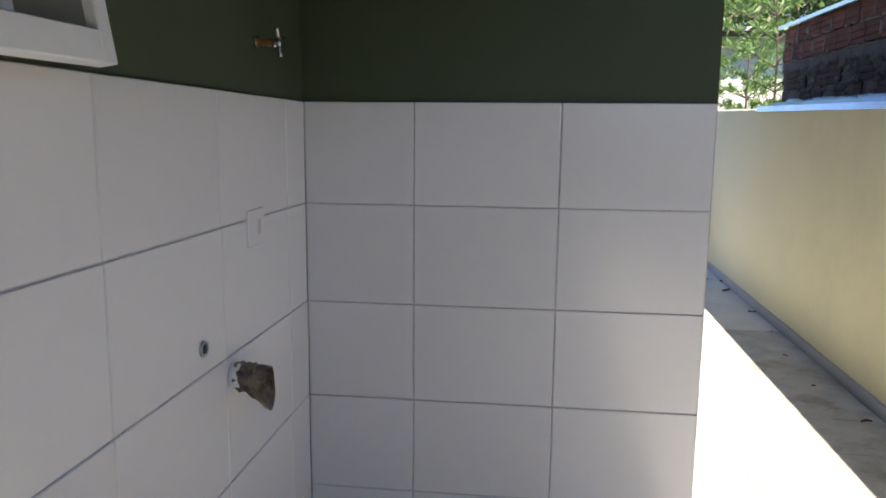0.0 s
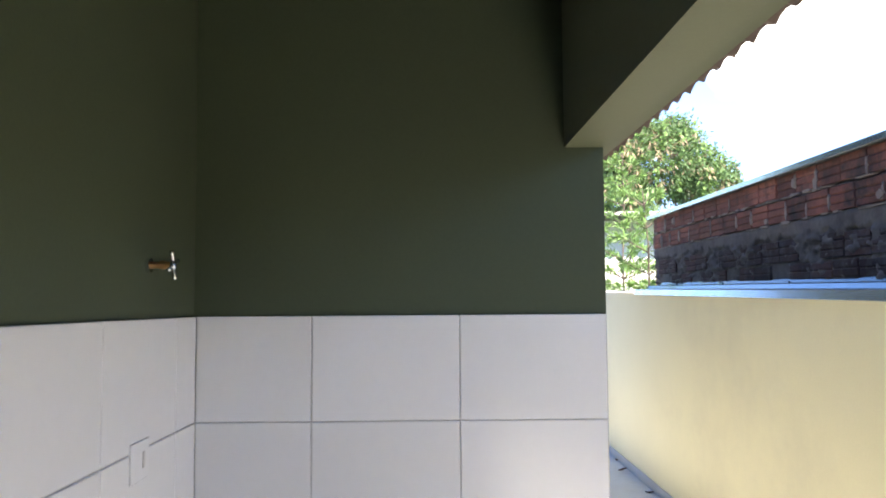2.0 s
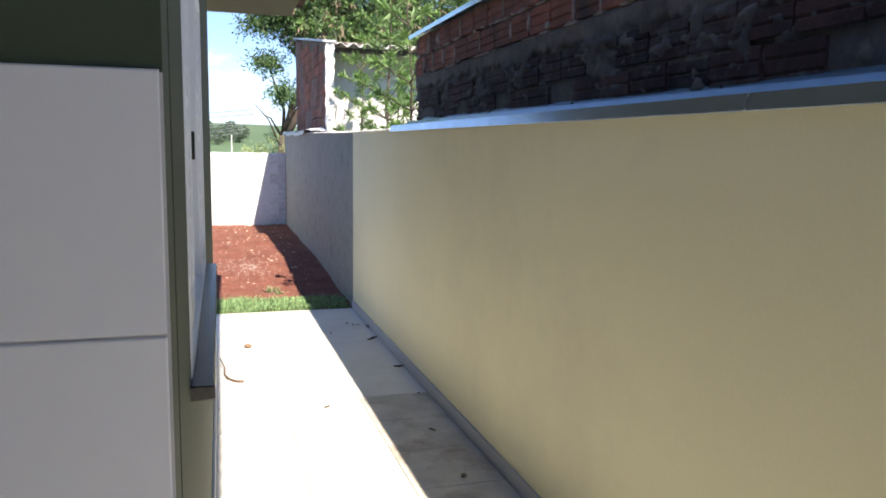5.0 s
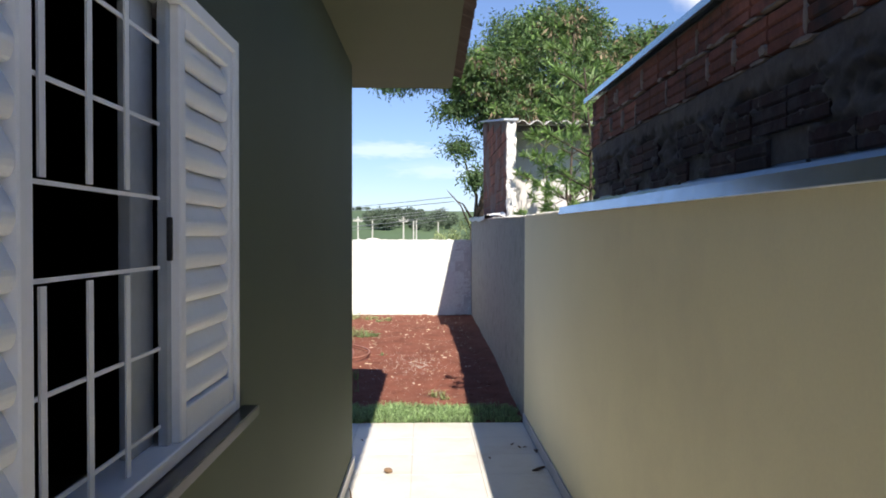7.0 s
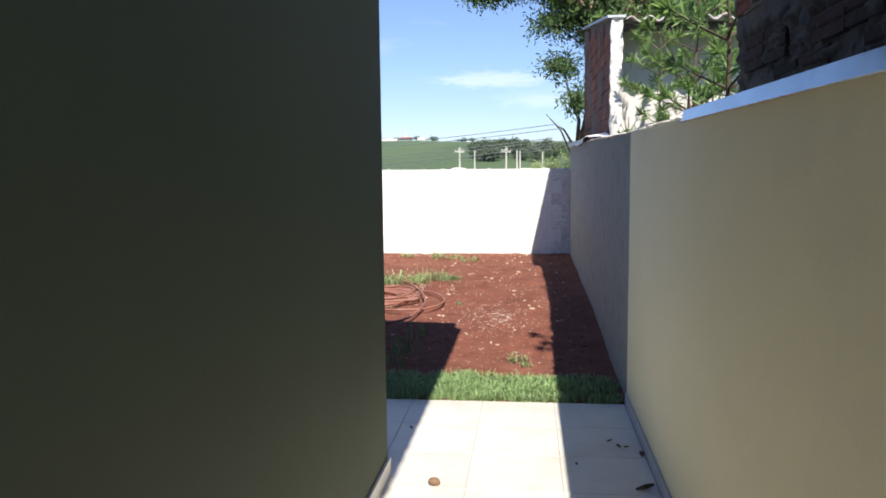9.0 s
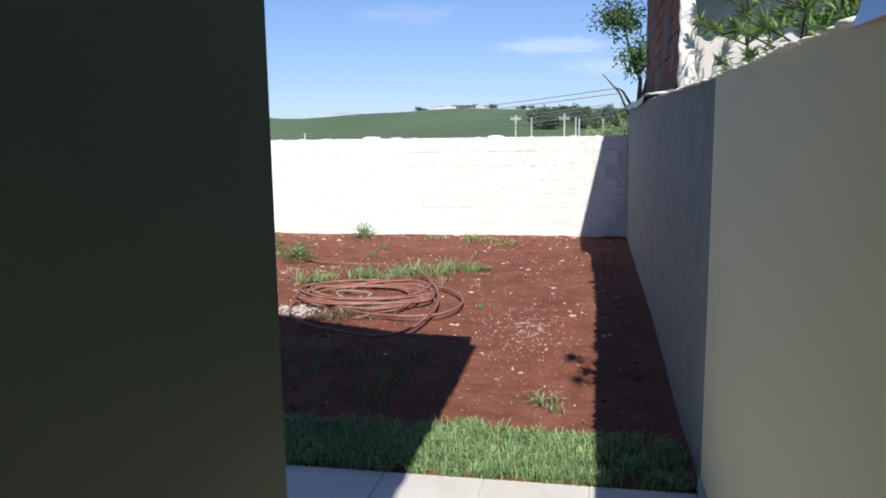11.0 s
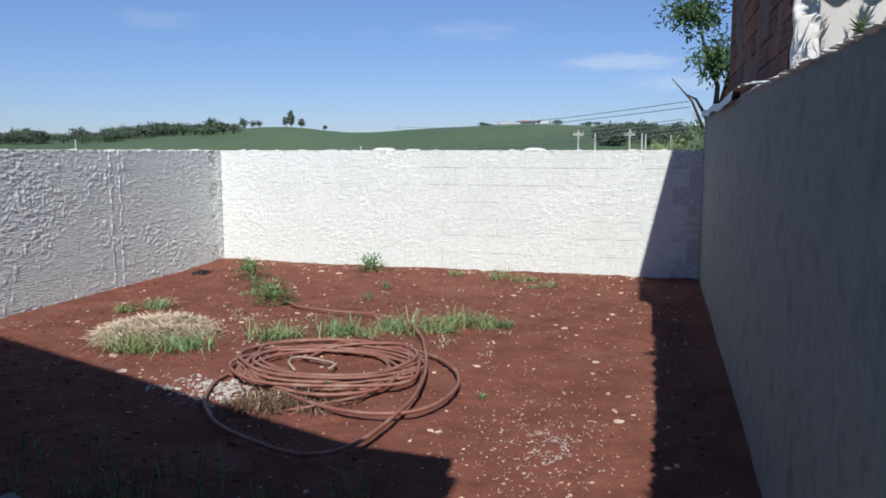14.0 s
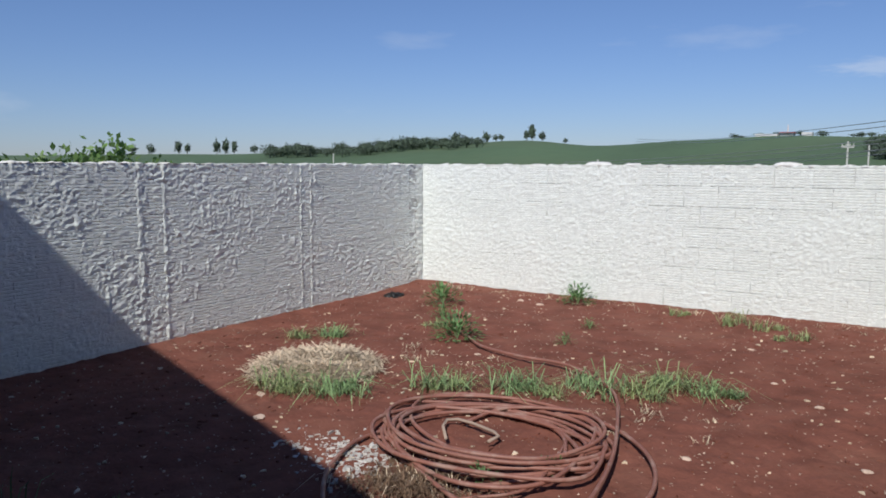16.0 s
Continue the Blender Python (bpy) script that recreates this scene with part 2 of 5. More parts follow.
M_FIELD = material("crop_field", (0.072, 0.122, 0.056), 0.95, var=0.22, scale=0.02, fine=0.35, bump=0, stretch=(1, 0.35, 1),
                   dirt=(0.11, 0.150, 0.07), dirt_amount=0.8, dirt_scale=0.012)
# distance haze is mixed into this paler, greyer foliage colour
M_WOODS = material("far_woods", (0.070, 0.100, 0.066), 0.95, var=0.4, scale=0.1, fine=1.5, bump=0, per_island=0.4)
M_BLACK = material("black_rubber", (0.01, 0.01, 0.01), 0.6, var=0.2, scale=20)
M_BRASS = material("aged_brass", (0.45, 0.26, 0.13), 0.35, metal=0.9, var=0.2, scale=30)
M_CHROME = material("chrome", (0.75, 0.75, 0.77), 0.15, metal=1.0, var=0.05, scale=20, bump=0.02)
M_INTERIOR = material("room_paint", (0.35, 0.34, 0.32), 0.9, var=0.1, scale=2)
M_POLE = material("concrete_pole", (0.55, 0.54, 0.50), 0.9, var=0.1, scale=3, fine=20)
M_REDROOF = material("red_roof_sheet", (0.36, 0.09, 0.08), 0.7, var=0.1, scale=1)
M_WIRE = material("pale_wire", (0.30, 0.31, 0.32), 0.6, metal=0.3, var=0.1, scale=3)
M_PLASTICBAG = material("stained_plastic_film", (0.22, 0.17, 0.12), 0.35, var=0.7, scale=28, fine=90, bump=0.4, dirt=(0.03, 0.02, 0.03), dirt_amount=1.0, dirt_scale=16)

M_FROST = bpy.data.materials.new("dusty_window_glass")
M_FROST.use_nodes = True
fb = M_FROST.node_tree.nodes["Principled BSDF"]
fb.inputs["Roughness"].default_value, fb.inputs["Transmission Weight"].default_value, fb.inputs["IOR"].default_value = 0.32, 0.72, 1.45
fb.inputs["Base Color"].default_value = (0.42, 0.43, 0.38, 1)


# ---- mesh helpers ----
def box(bm, x0, x1, y0, y1, z0, z1):
    v = [bm.verts.new(p) for p in ((x0, y0, z0), (x1, y0, z0), (x1, y1, z0), (x0, y1, z0), (x0, y0, z1), (x1, y0, z1), (x1, y1, z1), (x0, y1, z1))]
    for f in ((0, 3, 2, 1), (4, 5, 6, 7), (0, 1, 5, 4), (1, 2, 6, 5), (2, 3, 7, 6), (3, 0, 4, 7)):
        bm.faces.new([v[i] for i in f])
    return v


def prism(bm, poly, a0, a1, axis):
    """poly: 2D points; extruded from a0 to a1 along axis (0: x, poly in y,z; 1: y, poly in x,z; 2: z, poly in x,y)."""
    def at(p, a):
        return ((a, *p), (p[0], a, p[1]), (p[0], p[1], a))[axis]
    lo, hi = [bm.verts.new(at(p, a0)) for p in poly], [bm.verts.new(at(p, a1)) for p in poly]
    n = len(poly)
    bm.faces.new(lo[::-1])
    bm.faces.new(hi)
    for i in range(n):
        bm.faces.new((lo[i], lo[(i + 1) % n], hi[(i + 1) % n], hi[i]))


def tube(bm, pts, radius, sides=6, taper=None, closed=False):
    pts = [Vector(p) for p in pts]
    n = len(pts)
    rings, up = [], Vector((0.3, 0.1, 1)).normalized()
    for i, p in enumerate(pts):
        d = (pts[min(i + 1, n - 1)] - pts[max(i - 1, 0)]).normalized()
        side = d.cross(up)
        if side.length < 1e-4:
            side = d.cross(Vector((1, 0, 0)))
        side.normalize()
        nor = side.cross(d).normalized()
        r = radius if taper is None else radius + (taper - radius) * i / (n - 1)
        rings.append([bm.verts.new(p + (side * math.cos(a) + nor * math.sin(a)) * r) for a in (2 * math.pi * k / sides for k in range(sides))])
    for a, b in zip(rings, rings[1:]):
        for k in range(sides):
            bm.faces.new((a[k], a[(k + 1) % sides], b[(k + 1) % sides], b[k]))
    bm.faces.new(rings[0][::-1])
    bm.faces.new(rings[-1])


def mesh_of(name, bm, mat, bevel=0.0, smooth=False):
    if bevel:
        bmesh.ops.bevel(bm, geom=bm.edges[:], offset=bevel, segments=1, affect="EDGES")
    bmesh.ops.recalc_face_normals(bm, faces=bm.faces[:])
    me = bpy.data.meshes.new(name)
    bm.to_mesh(me)
    bm.free()
    me.materials.append(mat)
    if smooth:
        for p in me.polygons:
            p.use_smooth = True
    return me


def thing(name, bm, mat, label="", category="", group="", kind="", bevel=0.0, smooth=False):
    return tagged(new(name, mesh_of(name, bm, mat, bevel, smooth)), label, category, group, kind)


def part(name, bm, mat, parent, label="", bevel=0.0, smooth=False, kind=""):
    ob = new(name, mesh_of(name, bm, mat, bevel, smooth))
    ob.parent = parent
    return tagged(ob, label, kind=kind)


def hub(name, at, label, category, group=""):
    ob = new(name)
    ob.location = at
    return tagged(ob, label, category, group)


def rel(parent, ob):
    """ob was built in world metres: keep it there under a parent that stands elsewhere."""
    ob.matrix_parent_inverse = Matrix.Translation(parent.location).inverted()
    return ob


def boxes(name, specs, mat, parent=None, label="", category="", kind="", bevel=0.0):
    bm = bmesh.new()
    for s in specs:
        box(bm, *s)
    if parent is None:
        return thing(name, bm, mat, label, category, kind=kind, bevel=bevel)
    return rel(parent, part(name, bm, mat, parent, label, bevel, kind=kind))


def raw(name, verts, faces, mat, kind="", parent=None, label="", category="", smooth=False, group=""):
    me = bpy.data.meshes.new(name)
    me.from_pydata(verts, [], faces)
    me.materials.append(mat)
    if smooth:
        me.polygons.foreach_set("use_smooth", [True] * len(me.polygons))
    me.update()
    ob = new(name, me)
    if parent is not None:
        ob.parent = parent
        rel(parent, ob)
    return tagged(ob, label, category, group, kind)


# ---- plan ----
# the house stands very slightly askew to the boundary wall
ASKEW = Matrix.Translation((0.612, 2.2, 0)) @ Matrix.Rotation(radians(-0.635), 4, "Z") @ Matrix.Translation((-0.612, -2.2, 0))


def askew(ob):
    ob.matrix_basis = ASKEW @ ob.matrix_basis
    return ob


FX = 1.975            # face of the boundary wall beside the passage
HX = 0.612            # face of the house
LX, LY = -0.655, 2.18  # laundry: left wall face, end wall face
HY = 7.25             # back face of the house
PY = 8.47             # end of the paving
WY = 15.45            # far garden wall face
WX = -3.49            # left garden wall face


def fence_z(y):
    return 1.65 + 0.009 * (y - 2) if y < PY else 1.708 + 0.018 * (y - PY)


def soil_z(x, y):
    t = max(0.0, min(1.0, (y - 8.4) / 3.2))
    base = -0.015 + 0.125 * t * t * (3 - 2 * t) + 0.012 * max(0.0, y - 11.6)
    return base + 0.018 * noise.noise(Vector((x * 1.3, y * 1.3, 0.3))) + 0.008 * noise.noise(Vector((x * 6, y * 6, 2.3)))


# ---- ground to the horizon ----
def hill(az):
    keys = ((-180, 0.4), (-90, 0.2), (-63, 0.55), (-50, 0.7), (-42, 0.9), (-33, 1.5), (-27, 1.75), (-22, 1.45), (-15, 1.75), (-9, 2.0), (-2, 1.9), (6, 1.7), (30, 1.2), (90, 0.6), (180, 0.4))
    for (a, e), (b, f) in zip(keys, keys[1:]):
        if a <= az <= b:
            u = (az - a) / (b - a)
            u = u * u * (3 - 2 * u)
            return e + (f - e) * u
    return 0.5


def ground_z(x, y):
    r = math.hypot(x - 1, y - 6)
    az = math.degrees(math.atan2(x - 1, y - 6))
    e = hill(az) + 0.12 * noise.noise(Vector((az * 0.12, 0, 0)))
    top = 1.5 + 420 * math.tan(radians(e))
    if r < 30:
        return -0.25
    if r < 90:
        u = (r - 30) / 60
        return -0.25 - 4.5 * u * u * (3 - 2 * u)
    if r < 420:
        u = (r - 90) / 330
        return -4.75 + (top + 4.75) * (u * u * (3 - 2 * u))
    return top + (r - 420) * -0.004


def make_ground():
    radii = [0.0, 3, 6, 10, 16, 24, 30, 40, 50, 62, 75, 90, 110, 135, 160, 190, 220, 250, 280, 310, 340, 370, 400, 420, 450, 520, 700, 1100, 1800, 3000]
    n = 240
    verts, faces = [(1, 6, ground_z(1, 6))], []
    for r in radii[1:]:
        for k in range(n):
            a = 2 * math.pi * k / n
            x, y = 1 + r * math.sin(a), 6 + r * math.cos(a)
            verts.append((x, y, ground_z(x, y)))
    for k in range(n):
        faces.append((0, 1 + (k + 1) % n, 1 + k))
    for i in range(len(radii) - 2):
        for k in range(n):
            a, b = 1 + i * n + k, 1 + i * n + (k + 1) % n
            faces.append((a, b, b + n, a + n))
    raw("ground", verts, faces, M_FIELD, "structure", smooth=True)


make_ground()


def make_soil():
    nx, ny = 260, 330
    x0, x1, y0, y1 = WX - 0.05, FX + 0.05, PY - 0.3, WY + 0.05
    verts = []
    for j in range(ny + 1):
        for i in range(nx + 1):
            x, y = x0 + (x1 - x0) * i / nx, y0 + (y1 - y0) * j / ny
            z = soil_z(x, y) + 0.009 * noise.noise(Vector((x * 13, y * 13, 5))) + 0.006 * noise.noise(Vector((x * 31, y * 31, 2)))
            if y < PY + 0.02:
                z = min(z, -0.03)
            edge = min(x - x0, x1 - x, y1 - y)
            verts.append((x, y, z + 0.02 * max(0, 1 - edge / 0.2)))
    faces = [(j * (nx + 1) + i, j * (nx + 1) + i + 1, (j + 1) * (nx + 1) + i + 1, (j + 1) * (nx + 1) + i) for j in range(ny) for i in range(nx)]
    raw("soil", verts, faces, M_SOIL, "structure", smooth=True)


make_soil()

# ---- floors of the passage ----
boxes("floor", [(-0.655, FX, -9, HY, -0.12, -0.006), (WX, FX, HY, PY, -0.12, -0.006)], M_GROUT, kind="structure")

# ---- boundary wall ----
def long_wall(name, x0, x1, y0, y1, steps, mat, rough=0.0):
    verts, faces = [], []
    for k in range(steps + 1):
        y = y0 + (y1 - y0) * k / steps
        z = fence_z(y) + (rough * noise.noise(Vector((0.3, y * 4, 1))) if rough else 0)
        verts += [(x0, y, -0.2), (x0, y, z), (x1, y, z), (x1, y, -0.2)]
    for k in range(steps):
        a = 4 * k
        for i in range(4):
            faces.append((a + i, a + (i + 1) % 4, a + 4 + (i + 1) % 4, a + 4 + i))
    faces += [(0, 3, 2, 1), (4 * steps, 4 * steps + 1, 4 * steps + 2, 4 * steps + 3)]
    ob = raw(name, verts, faces, mat, "structure")
    bm = bmesh.new()
    bm.from_mesh(ob.data)
    bmesh.ops.recalc_face_normals(bm, faces=bm.faces[:])
    bm.to_mesh(ob.data)
    bm.free()
    return ob


long_wall("wall_east_painted", FX, 2.13, -9, PY, 60, M_YELLOW, 0.004)
long_wall("wall_east_cement", FX + 0.008, 2.13, PY, WY, 60, M_CEMENT, 0.012)
boxes("baseboard", [(FX - 0.012, FX - 0.001, -9, PY - 0.005, -0.004, 0.078)], M_SKIRT, kind="structure")

# ---- house ----
T = 0.15
WIN = (2.73, 4.28, 1.075, 2.06)
askew(boxes("wall_house_side", [
    (HX - T, HX, LY + T, WIN[0], 0, 2.66), (HX - T, HX, WIN[1], HY, 0, 2.66),
    (HX - T, HX, WIN[0], WIN[1], 0, WIN[2] - 0.03), (HX - T, HX, WIN[0], WIN[1], WIN[3], 2.66)], M_GREEN, kind="structure"))
askew(boxes("wall_house_back", [(WX, HX - T, HY - T, HY, 0, 2.66)], M_GREEN, kind="structure"))
boxes("wall_laundry_end", [(LX - T, HX, LY, LY + T, -0.1, 2.66)], M_GREEN, kind="structure")
SW = (0.32, 0.96, 1.64, 2.11)
boxes("wall_laundry_left", [(LX - T, LX, -1.8, SW[0], -0.1, 2.66), (LX - T, LX, SW[1], LY, -0.1, 2.66),
                            (LX - T, LX, SW[0], SW[1], -0.1, SW[2]), (LX - T, LX, SW[0], SW[1], SW[3], 2.66)], M_GREEN, kind="structure")
boxes("wall_laundry_rear", [(LX - T, HX, -1.95, -1.8, -0.1, 2.66)], M_GREEN, kind="structure")
askew(boxes("wall_house_front", [(HX - T, HX, -9, -1.95, 0, 2.66)], M_GREEN, kind="structure"))
boxes("beam", [(0.49, HX, -1.8, LY, 2.135, 2.66)], M_GREENLIGHT, kind="structure")
askew(boxes("ceiling", [(WX, 1.288, -9, 7.99, 2.66, 2.74)], M_GREENLIGHT, kind="structure"))
boxes("wall_room", [(WX, HX - T, LY + T, LY + T + 0.02, 0, 2.66), (-2.2, -2.1, LY + T + 0.02, HY - T, 0, 2.66),
                    (WX, HX - T, LY + T, HY - T, 0.0, 0.02), (LX - 2.0, LX - 1.9, -1.9, LY, 0, 2.66)], M_INTERIOR, kind="structure")
askew(boxes("baseboard_house", [(HX + 0.001, HX + 0.014, LY, HY + 0.012, -0.004, 0.085), (-3.4, HX, HY + 0.001, HY + 0.012, -0.004, 0.085)], M_FTILE, kind="structure"))
boxes("wall_south", [(HX, FX, -9.15, -9, -0.1, 1.7)], M_YELLOW, kind="structure")


def make_roof():
    pitch, ex, ez = 0.41, 1.355, 2.682
    y0, y1, step = -9.0, 7.83, 0.04
    n = int((y1 - y0) / step)
    xs = [ex + (-3.5 - ex) * k / 10 for k in range(11)]
    verts, faces = [], []
    for j in range(n + 1):
        y = y0 + (y1 - y0) * j / n
        w = 0.022 * abs(math.sin(math.pi * (y - y0) / 0.19)) * 1.6
        for x in xs:
            verts.append((x, y, ez + (ex - x) * pitch + w))
        for x in xs:
            verts.append((x, y, ez + (ex - x) * pitch + w - 0.016))
    m = len(xs)
    for j in range(n):
        a, b = j * 2 * m, (j + 1) * 2 * m
        for i in range(m - 1):
            faces.append((a + i, a + i + 1, b + i + 1, b + i))
            faces.append((a + m + i, b + m + i, b + m + i + 1, a + m + i + 1))
        faces.append((a, b, b + m, a + m))
    for base in (0, n * 2 * m):
        for i in range(m - 1):
            faces.append((base + i, base + m + i, base + m + i + 1, base + i + 1))
    askew(raw("roof", verts, faces, M_CLAY, "structure"))
    bm = bmesh.new()
    prism(bm, [(1.28, 2.74), (-3.5, 2.74), (-3.5, 4.60), (1.28, 2.745)], 7.64, 7.8, 1)
    thing("roof_gable", bm, M_GREENLIGHT, kind="structure")
    bm = bmesh.new()
    prism(bm, [(-3.5, 2.6), (-9, 2.6), (-8.4, 2.75), (-3.5, 4.76)], -9, 7.83, 1)
    thing("roof_far_half", bm, M_CLAY, kind="structure")


make_roof()
boxes("wall_twin_house", [(-8, WX, -9, HY, -0.25, 2.6)], M_GREEN, kind="structure")

# ---- garden walls ----
boxes("wall_north", [(WX - 0.12, FX + 0.15, WY + 0.008, WY + 0.12, -0.3, 1.475)], M_WASHGAP, kind="structure")
boxes("wall_west", [(WX - 0.12, WX - 0.008, HY, WY + 0.12, -0.3, 1.47)], M_WASHGAP, kind="structure")


# ---- neighbouring buildings ----
boxes("wall_neighbour", [(2.23, 6.5, -6, 7.03, -0.25, 2.405)], M_MORTAR, kind="structure")
cap = hub("parapet_cap", (2.2, 3, 2.41), "thin grey-blue metal capping strip on a raw brick wall", "capping")
for k in range(5):
    y = -6 + 2.62 * k
    bm = bmesh.new()
    prism(bm, [(2.168, 2.392), (2.174, 2.392), (2.172, 2.412), (2.5, 2.45), (2.5, 2.46), (2.165, 2.42)], y, y + 2.612, 1)
    rel(cap, part("cap_sheet", bm, M_METAL, cap))

flashing = hub("wall_flashing", (2.0, 3, 1.66), "folded galvanised flashing sheets between cream wall and brick wall", "flashing")
for k in range(6):
    ya, yb = 6.85 - 2.0 * (k + 1), 6.85 - 2.0 * k - 0.004
    za, zb = fence_z(ya), fence_z(yb)
    for kind, mat, prof in (("flashing_sheet", M_FASCIA, [(FX - 0.016, -0.018), (FX - 0.004, 0.026), (2.08, 0.034)]),
                            ("upturned_sheet", M_METAL, [(2.075, 0.034), (2.10, 0.060), (2.20, 0.068), (2.222, 0.092)])):
        bm = bmesh.new()
        rows = []
        for y, z in ((ya, za), (yb, zb)):
            rows.append([bm.verts.new((a, y, z + b)) for a, b in prof] + [bm.verts.new((a + 0.003, y, z + b - 0.003)) for a, b in reversed(prof)])
        m = len(rows[0])
        for i in range(m):
            bm.faces.new((rows[0][i], rows[0][(i + 1) % m], rows[1][(i + 1) % m], rows[1][i]))
        bm.faces.new(rows[0])
        bm.faces.new(rows[1][::-1])
        rel(flashing, part(kind, bm, mat, flashing))
    for y in (ya + 0.35, ya + 1.35):
        bm = bmesh.new()
        bmesh.ops.create_cone(bm, cap_ends=True, segments=8, radius1=0.008, radius2=0.006, depth=0.02,
                              matrix=Matrix.Translation((2.15, y, fence_z(y) + 0.068)))
        rel(flashing, part("screw", bm, M_BLACK, flashing))


def side_wall_neighbour():
    # free-standing sloping brick wall end with a white plastered edge
    w = hub("brick_side_wall", (2.2, 12, 1.7), "sloping red brick side wall with lumpy white end, metal cap", "wall")
    y0, y1, za, zb = 11.6, 15.3, 2.965, 3.50
    bm = bmesh.new()
    prism(bm, [(y0 + 0.02, 0), (y1, 0), (y1, zb), (y0 + 0.02, za)], 2.185, 2.275, 0)
    rel(w, part("core", bm, M_MORTAR, w))
    bm = bmesh.new()
    steps = 90
    rows = []
    for k in range(steps + 1):
        z = 1.6 + (za - 1.6) * k / steps
        row = []
        for i in range(9):
            x = 2.168 + 0.118 * i / 8
            d = 0.018 * noise.noise(Vector((x * 20, z * 13, 0))) + 0.016 * noise.noise(Vector((x * 40, z * 31, 4)))
            row.append(bm.verts.new((x + (0.014 * noise.noise(Vector((z * 9, i, 3))) if i in (0, 8) else 0), y0 - 0.02 + d, z)))
        row = [bm.verts.new((row[0].co.x, y0 + 0.03, z))] + row + [bm.verts.new((row[-1].co.x, y0 + 0.03, z))]
        rows.append(row)
    for a, b in zip(rows, rows[1:]):
        for i in range(10):
            bm.faces.new((a[i], a[i + 1], b[i + 1], b[i]))
    rel(w, part("plastered_end", bm, M_PLASTER, w, "lumpy white plaster", smooth=True))
    bm = bmesh.new()
    prism(bm, [(y0 - 0.05, za), (y1, zb), (y1, zb + 0.025), (y0 - 0.05, za + 0.025)], 2.13, 2.31, 0)
    rel(w, part("cap_strip", bm, M_METALDULL, w, "pale metal cap"))
    return w


SIDE = side_wall_neighbour()


def annex():
    a = hub("neighbour_annex", (4.5, 13, 0), "low white rendered outbuilding with a corrugated fibre-cement roof", "outbuilding")
    boxes("annex_wall", [(2.28, 8.5, 12.05, 12.2, -0.25, 2.95)], M_NEIGH, a)
    boxes("annex_body", [(2.4, 8.5, 12.2, 16.5, -0.25, 2.9)], M_NEIGH, a)
    verts, faces = [], []
    n = 260
    for j in range(n + 1):
        x = 2.30 + 6.2 * j / n
        w = 0.026 * math.sin(2 * math.pi * x / 0.177)
        for y, z in ((11.42, 2.93), (16.6, 3.42)):
            verts += [(x, y, z + w), (x, y, z + w - 0.012)]
    for j in range(n):
        p, q = 4 * j, 4 * (j + 1)
        faces += [(p, q, q + 2, p + 2), (p + 1, p + 3, q + 3, q + 1), (p, p + 1, q + 1, q), (p + 2, q + 2, q + 3, p + 3)]
    raw("annex_roof", verts, faces, M_FIBRE, parent=a)
    boxes("purlin", [(2.30, 8.5, 11.55, 11.63, 2.83, 2.90)], M_BARK, a)
    return a


annex()

# ---- wall tiles of the laundry ----
def tile_mesh(name, w, h, d, mat, bev=0.0022):
    """A tile in the x-z plane, its face towards -y, centred."""
    bm = bmesh.new()
    box(bm, -w / 2, w / 2, 0, d, -h / 2, h / 2)
    edges = [e for e in bm.edges if all(v.co.y < d / 2 for v in e.verts)]
    bmesh.ops.bevel(bm, geom=edges, offset=bev, segments=1, affect="EDGES")
    return mesh_of(name, bm, mat)


def wall_tiles():
    end = boxes("tiling_end", [(LX, HX, LY - 0.004, LY - 0.0005, -0.004, 1.612)], M_GROUT, kind="structure")
    left = boxes("tiling_left", [(LX + 0.0005, LX + 0.004, -1.8, LY - 0.005, -0.004, 1.612)], M_GROUT, kind="structure")
    G, H = 0.0033, 0.3215
    cache = {}
    xs = [LX + 0.008, -0.295, 0.157, 0.610]
    for c in range(3):
        for r in range(5):
            z1 = 1.617 - H * r
            w, h = xs[c + 1] - xs[c] - G, H - G
            key = (round(w, 4), "e")
            me = cache.get(key) or tile_mesh("wall_tile", w, h, 0.008, M_WTILE)
            cache[key] = me
            ob = new("wall_tile", me)
            ob.location = ((xs[c] + xs[c + 1]) / 2, LY - 0.009, z1 - H / 2)
            ob.parent = end
    SLOPE = 0.012
    ys = [LY - 0.009, 1.995, 1.508, 1.017, 0.53, 0.04, -0.45, -0.94, -1.43, -1.79]
    for c in range(len(ys) - 1):
        for r in range(5):
            y = (ys[c] + ys[c + 1]) / 2
            w, h = ys[c] - ys[c + 1] - G, H - G
            me = cache.get((round(w, 4), "l")) or tile_mesh("wall_tile", w, h, 0.008, M_WTILE)
            cache[(round(w, 4), "l")] = me
            ob = new("wall_tile", me)
            ob.matrix_world = pose(LX + 0.009, y, 1.617 - H * r - H / 2 + SLOPE * (2.18 - y), 0, 0, 90) @ Matrix.Rotation(SLOPE, 4, "Y")
            ob.parent = left


wall_tiles()

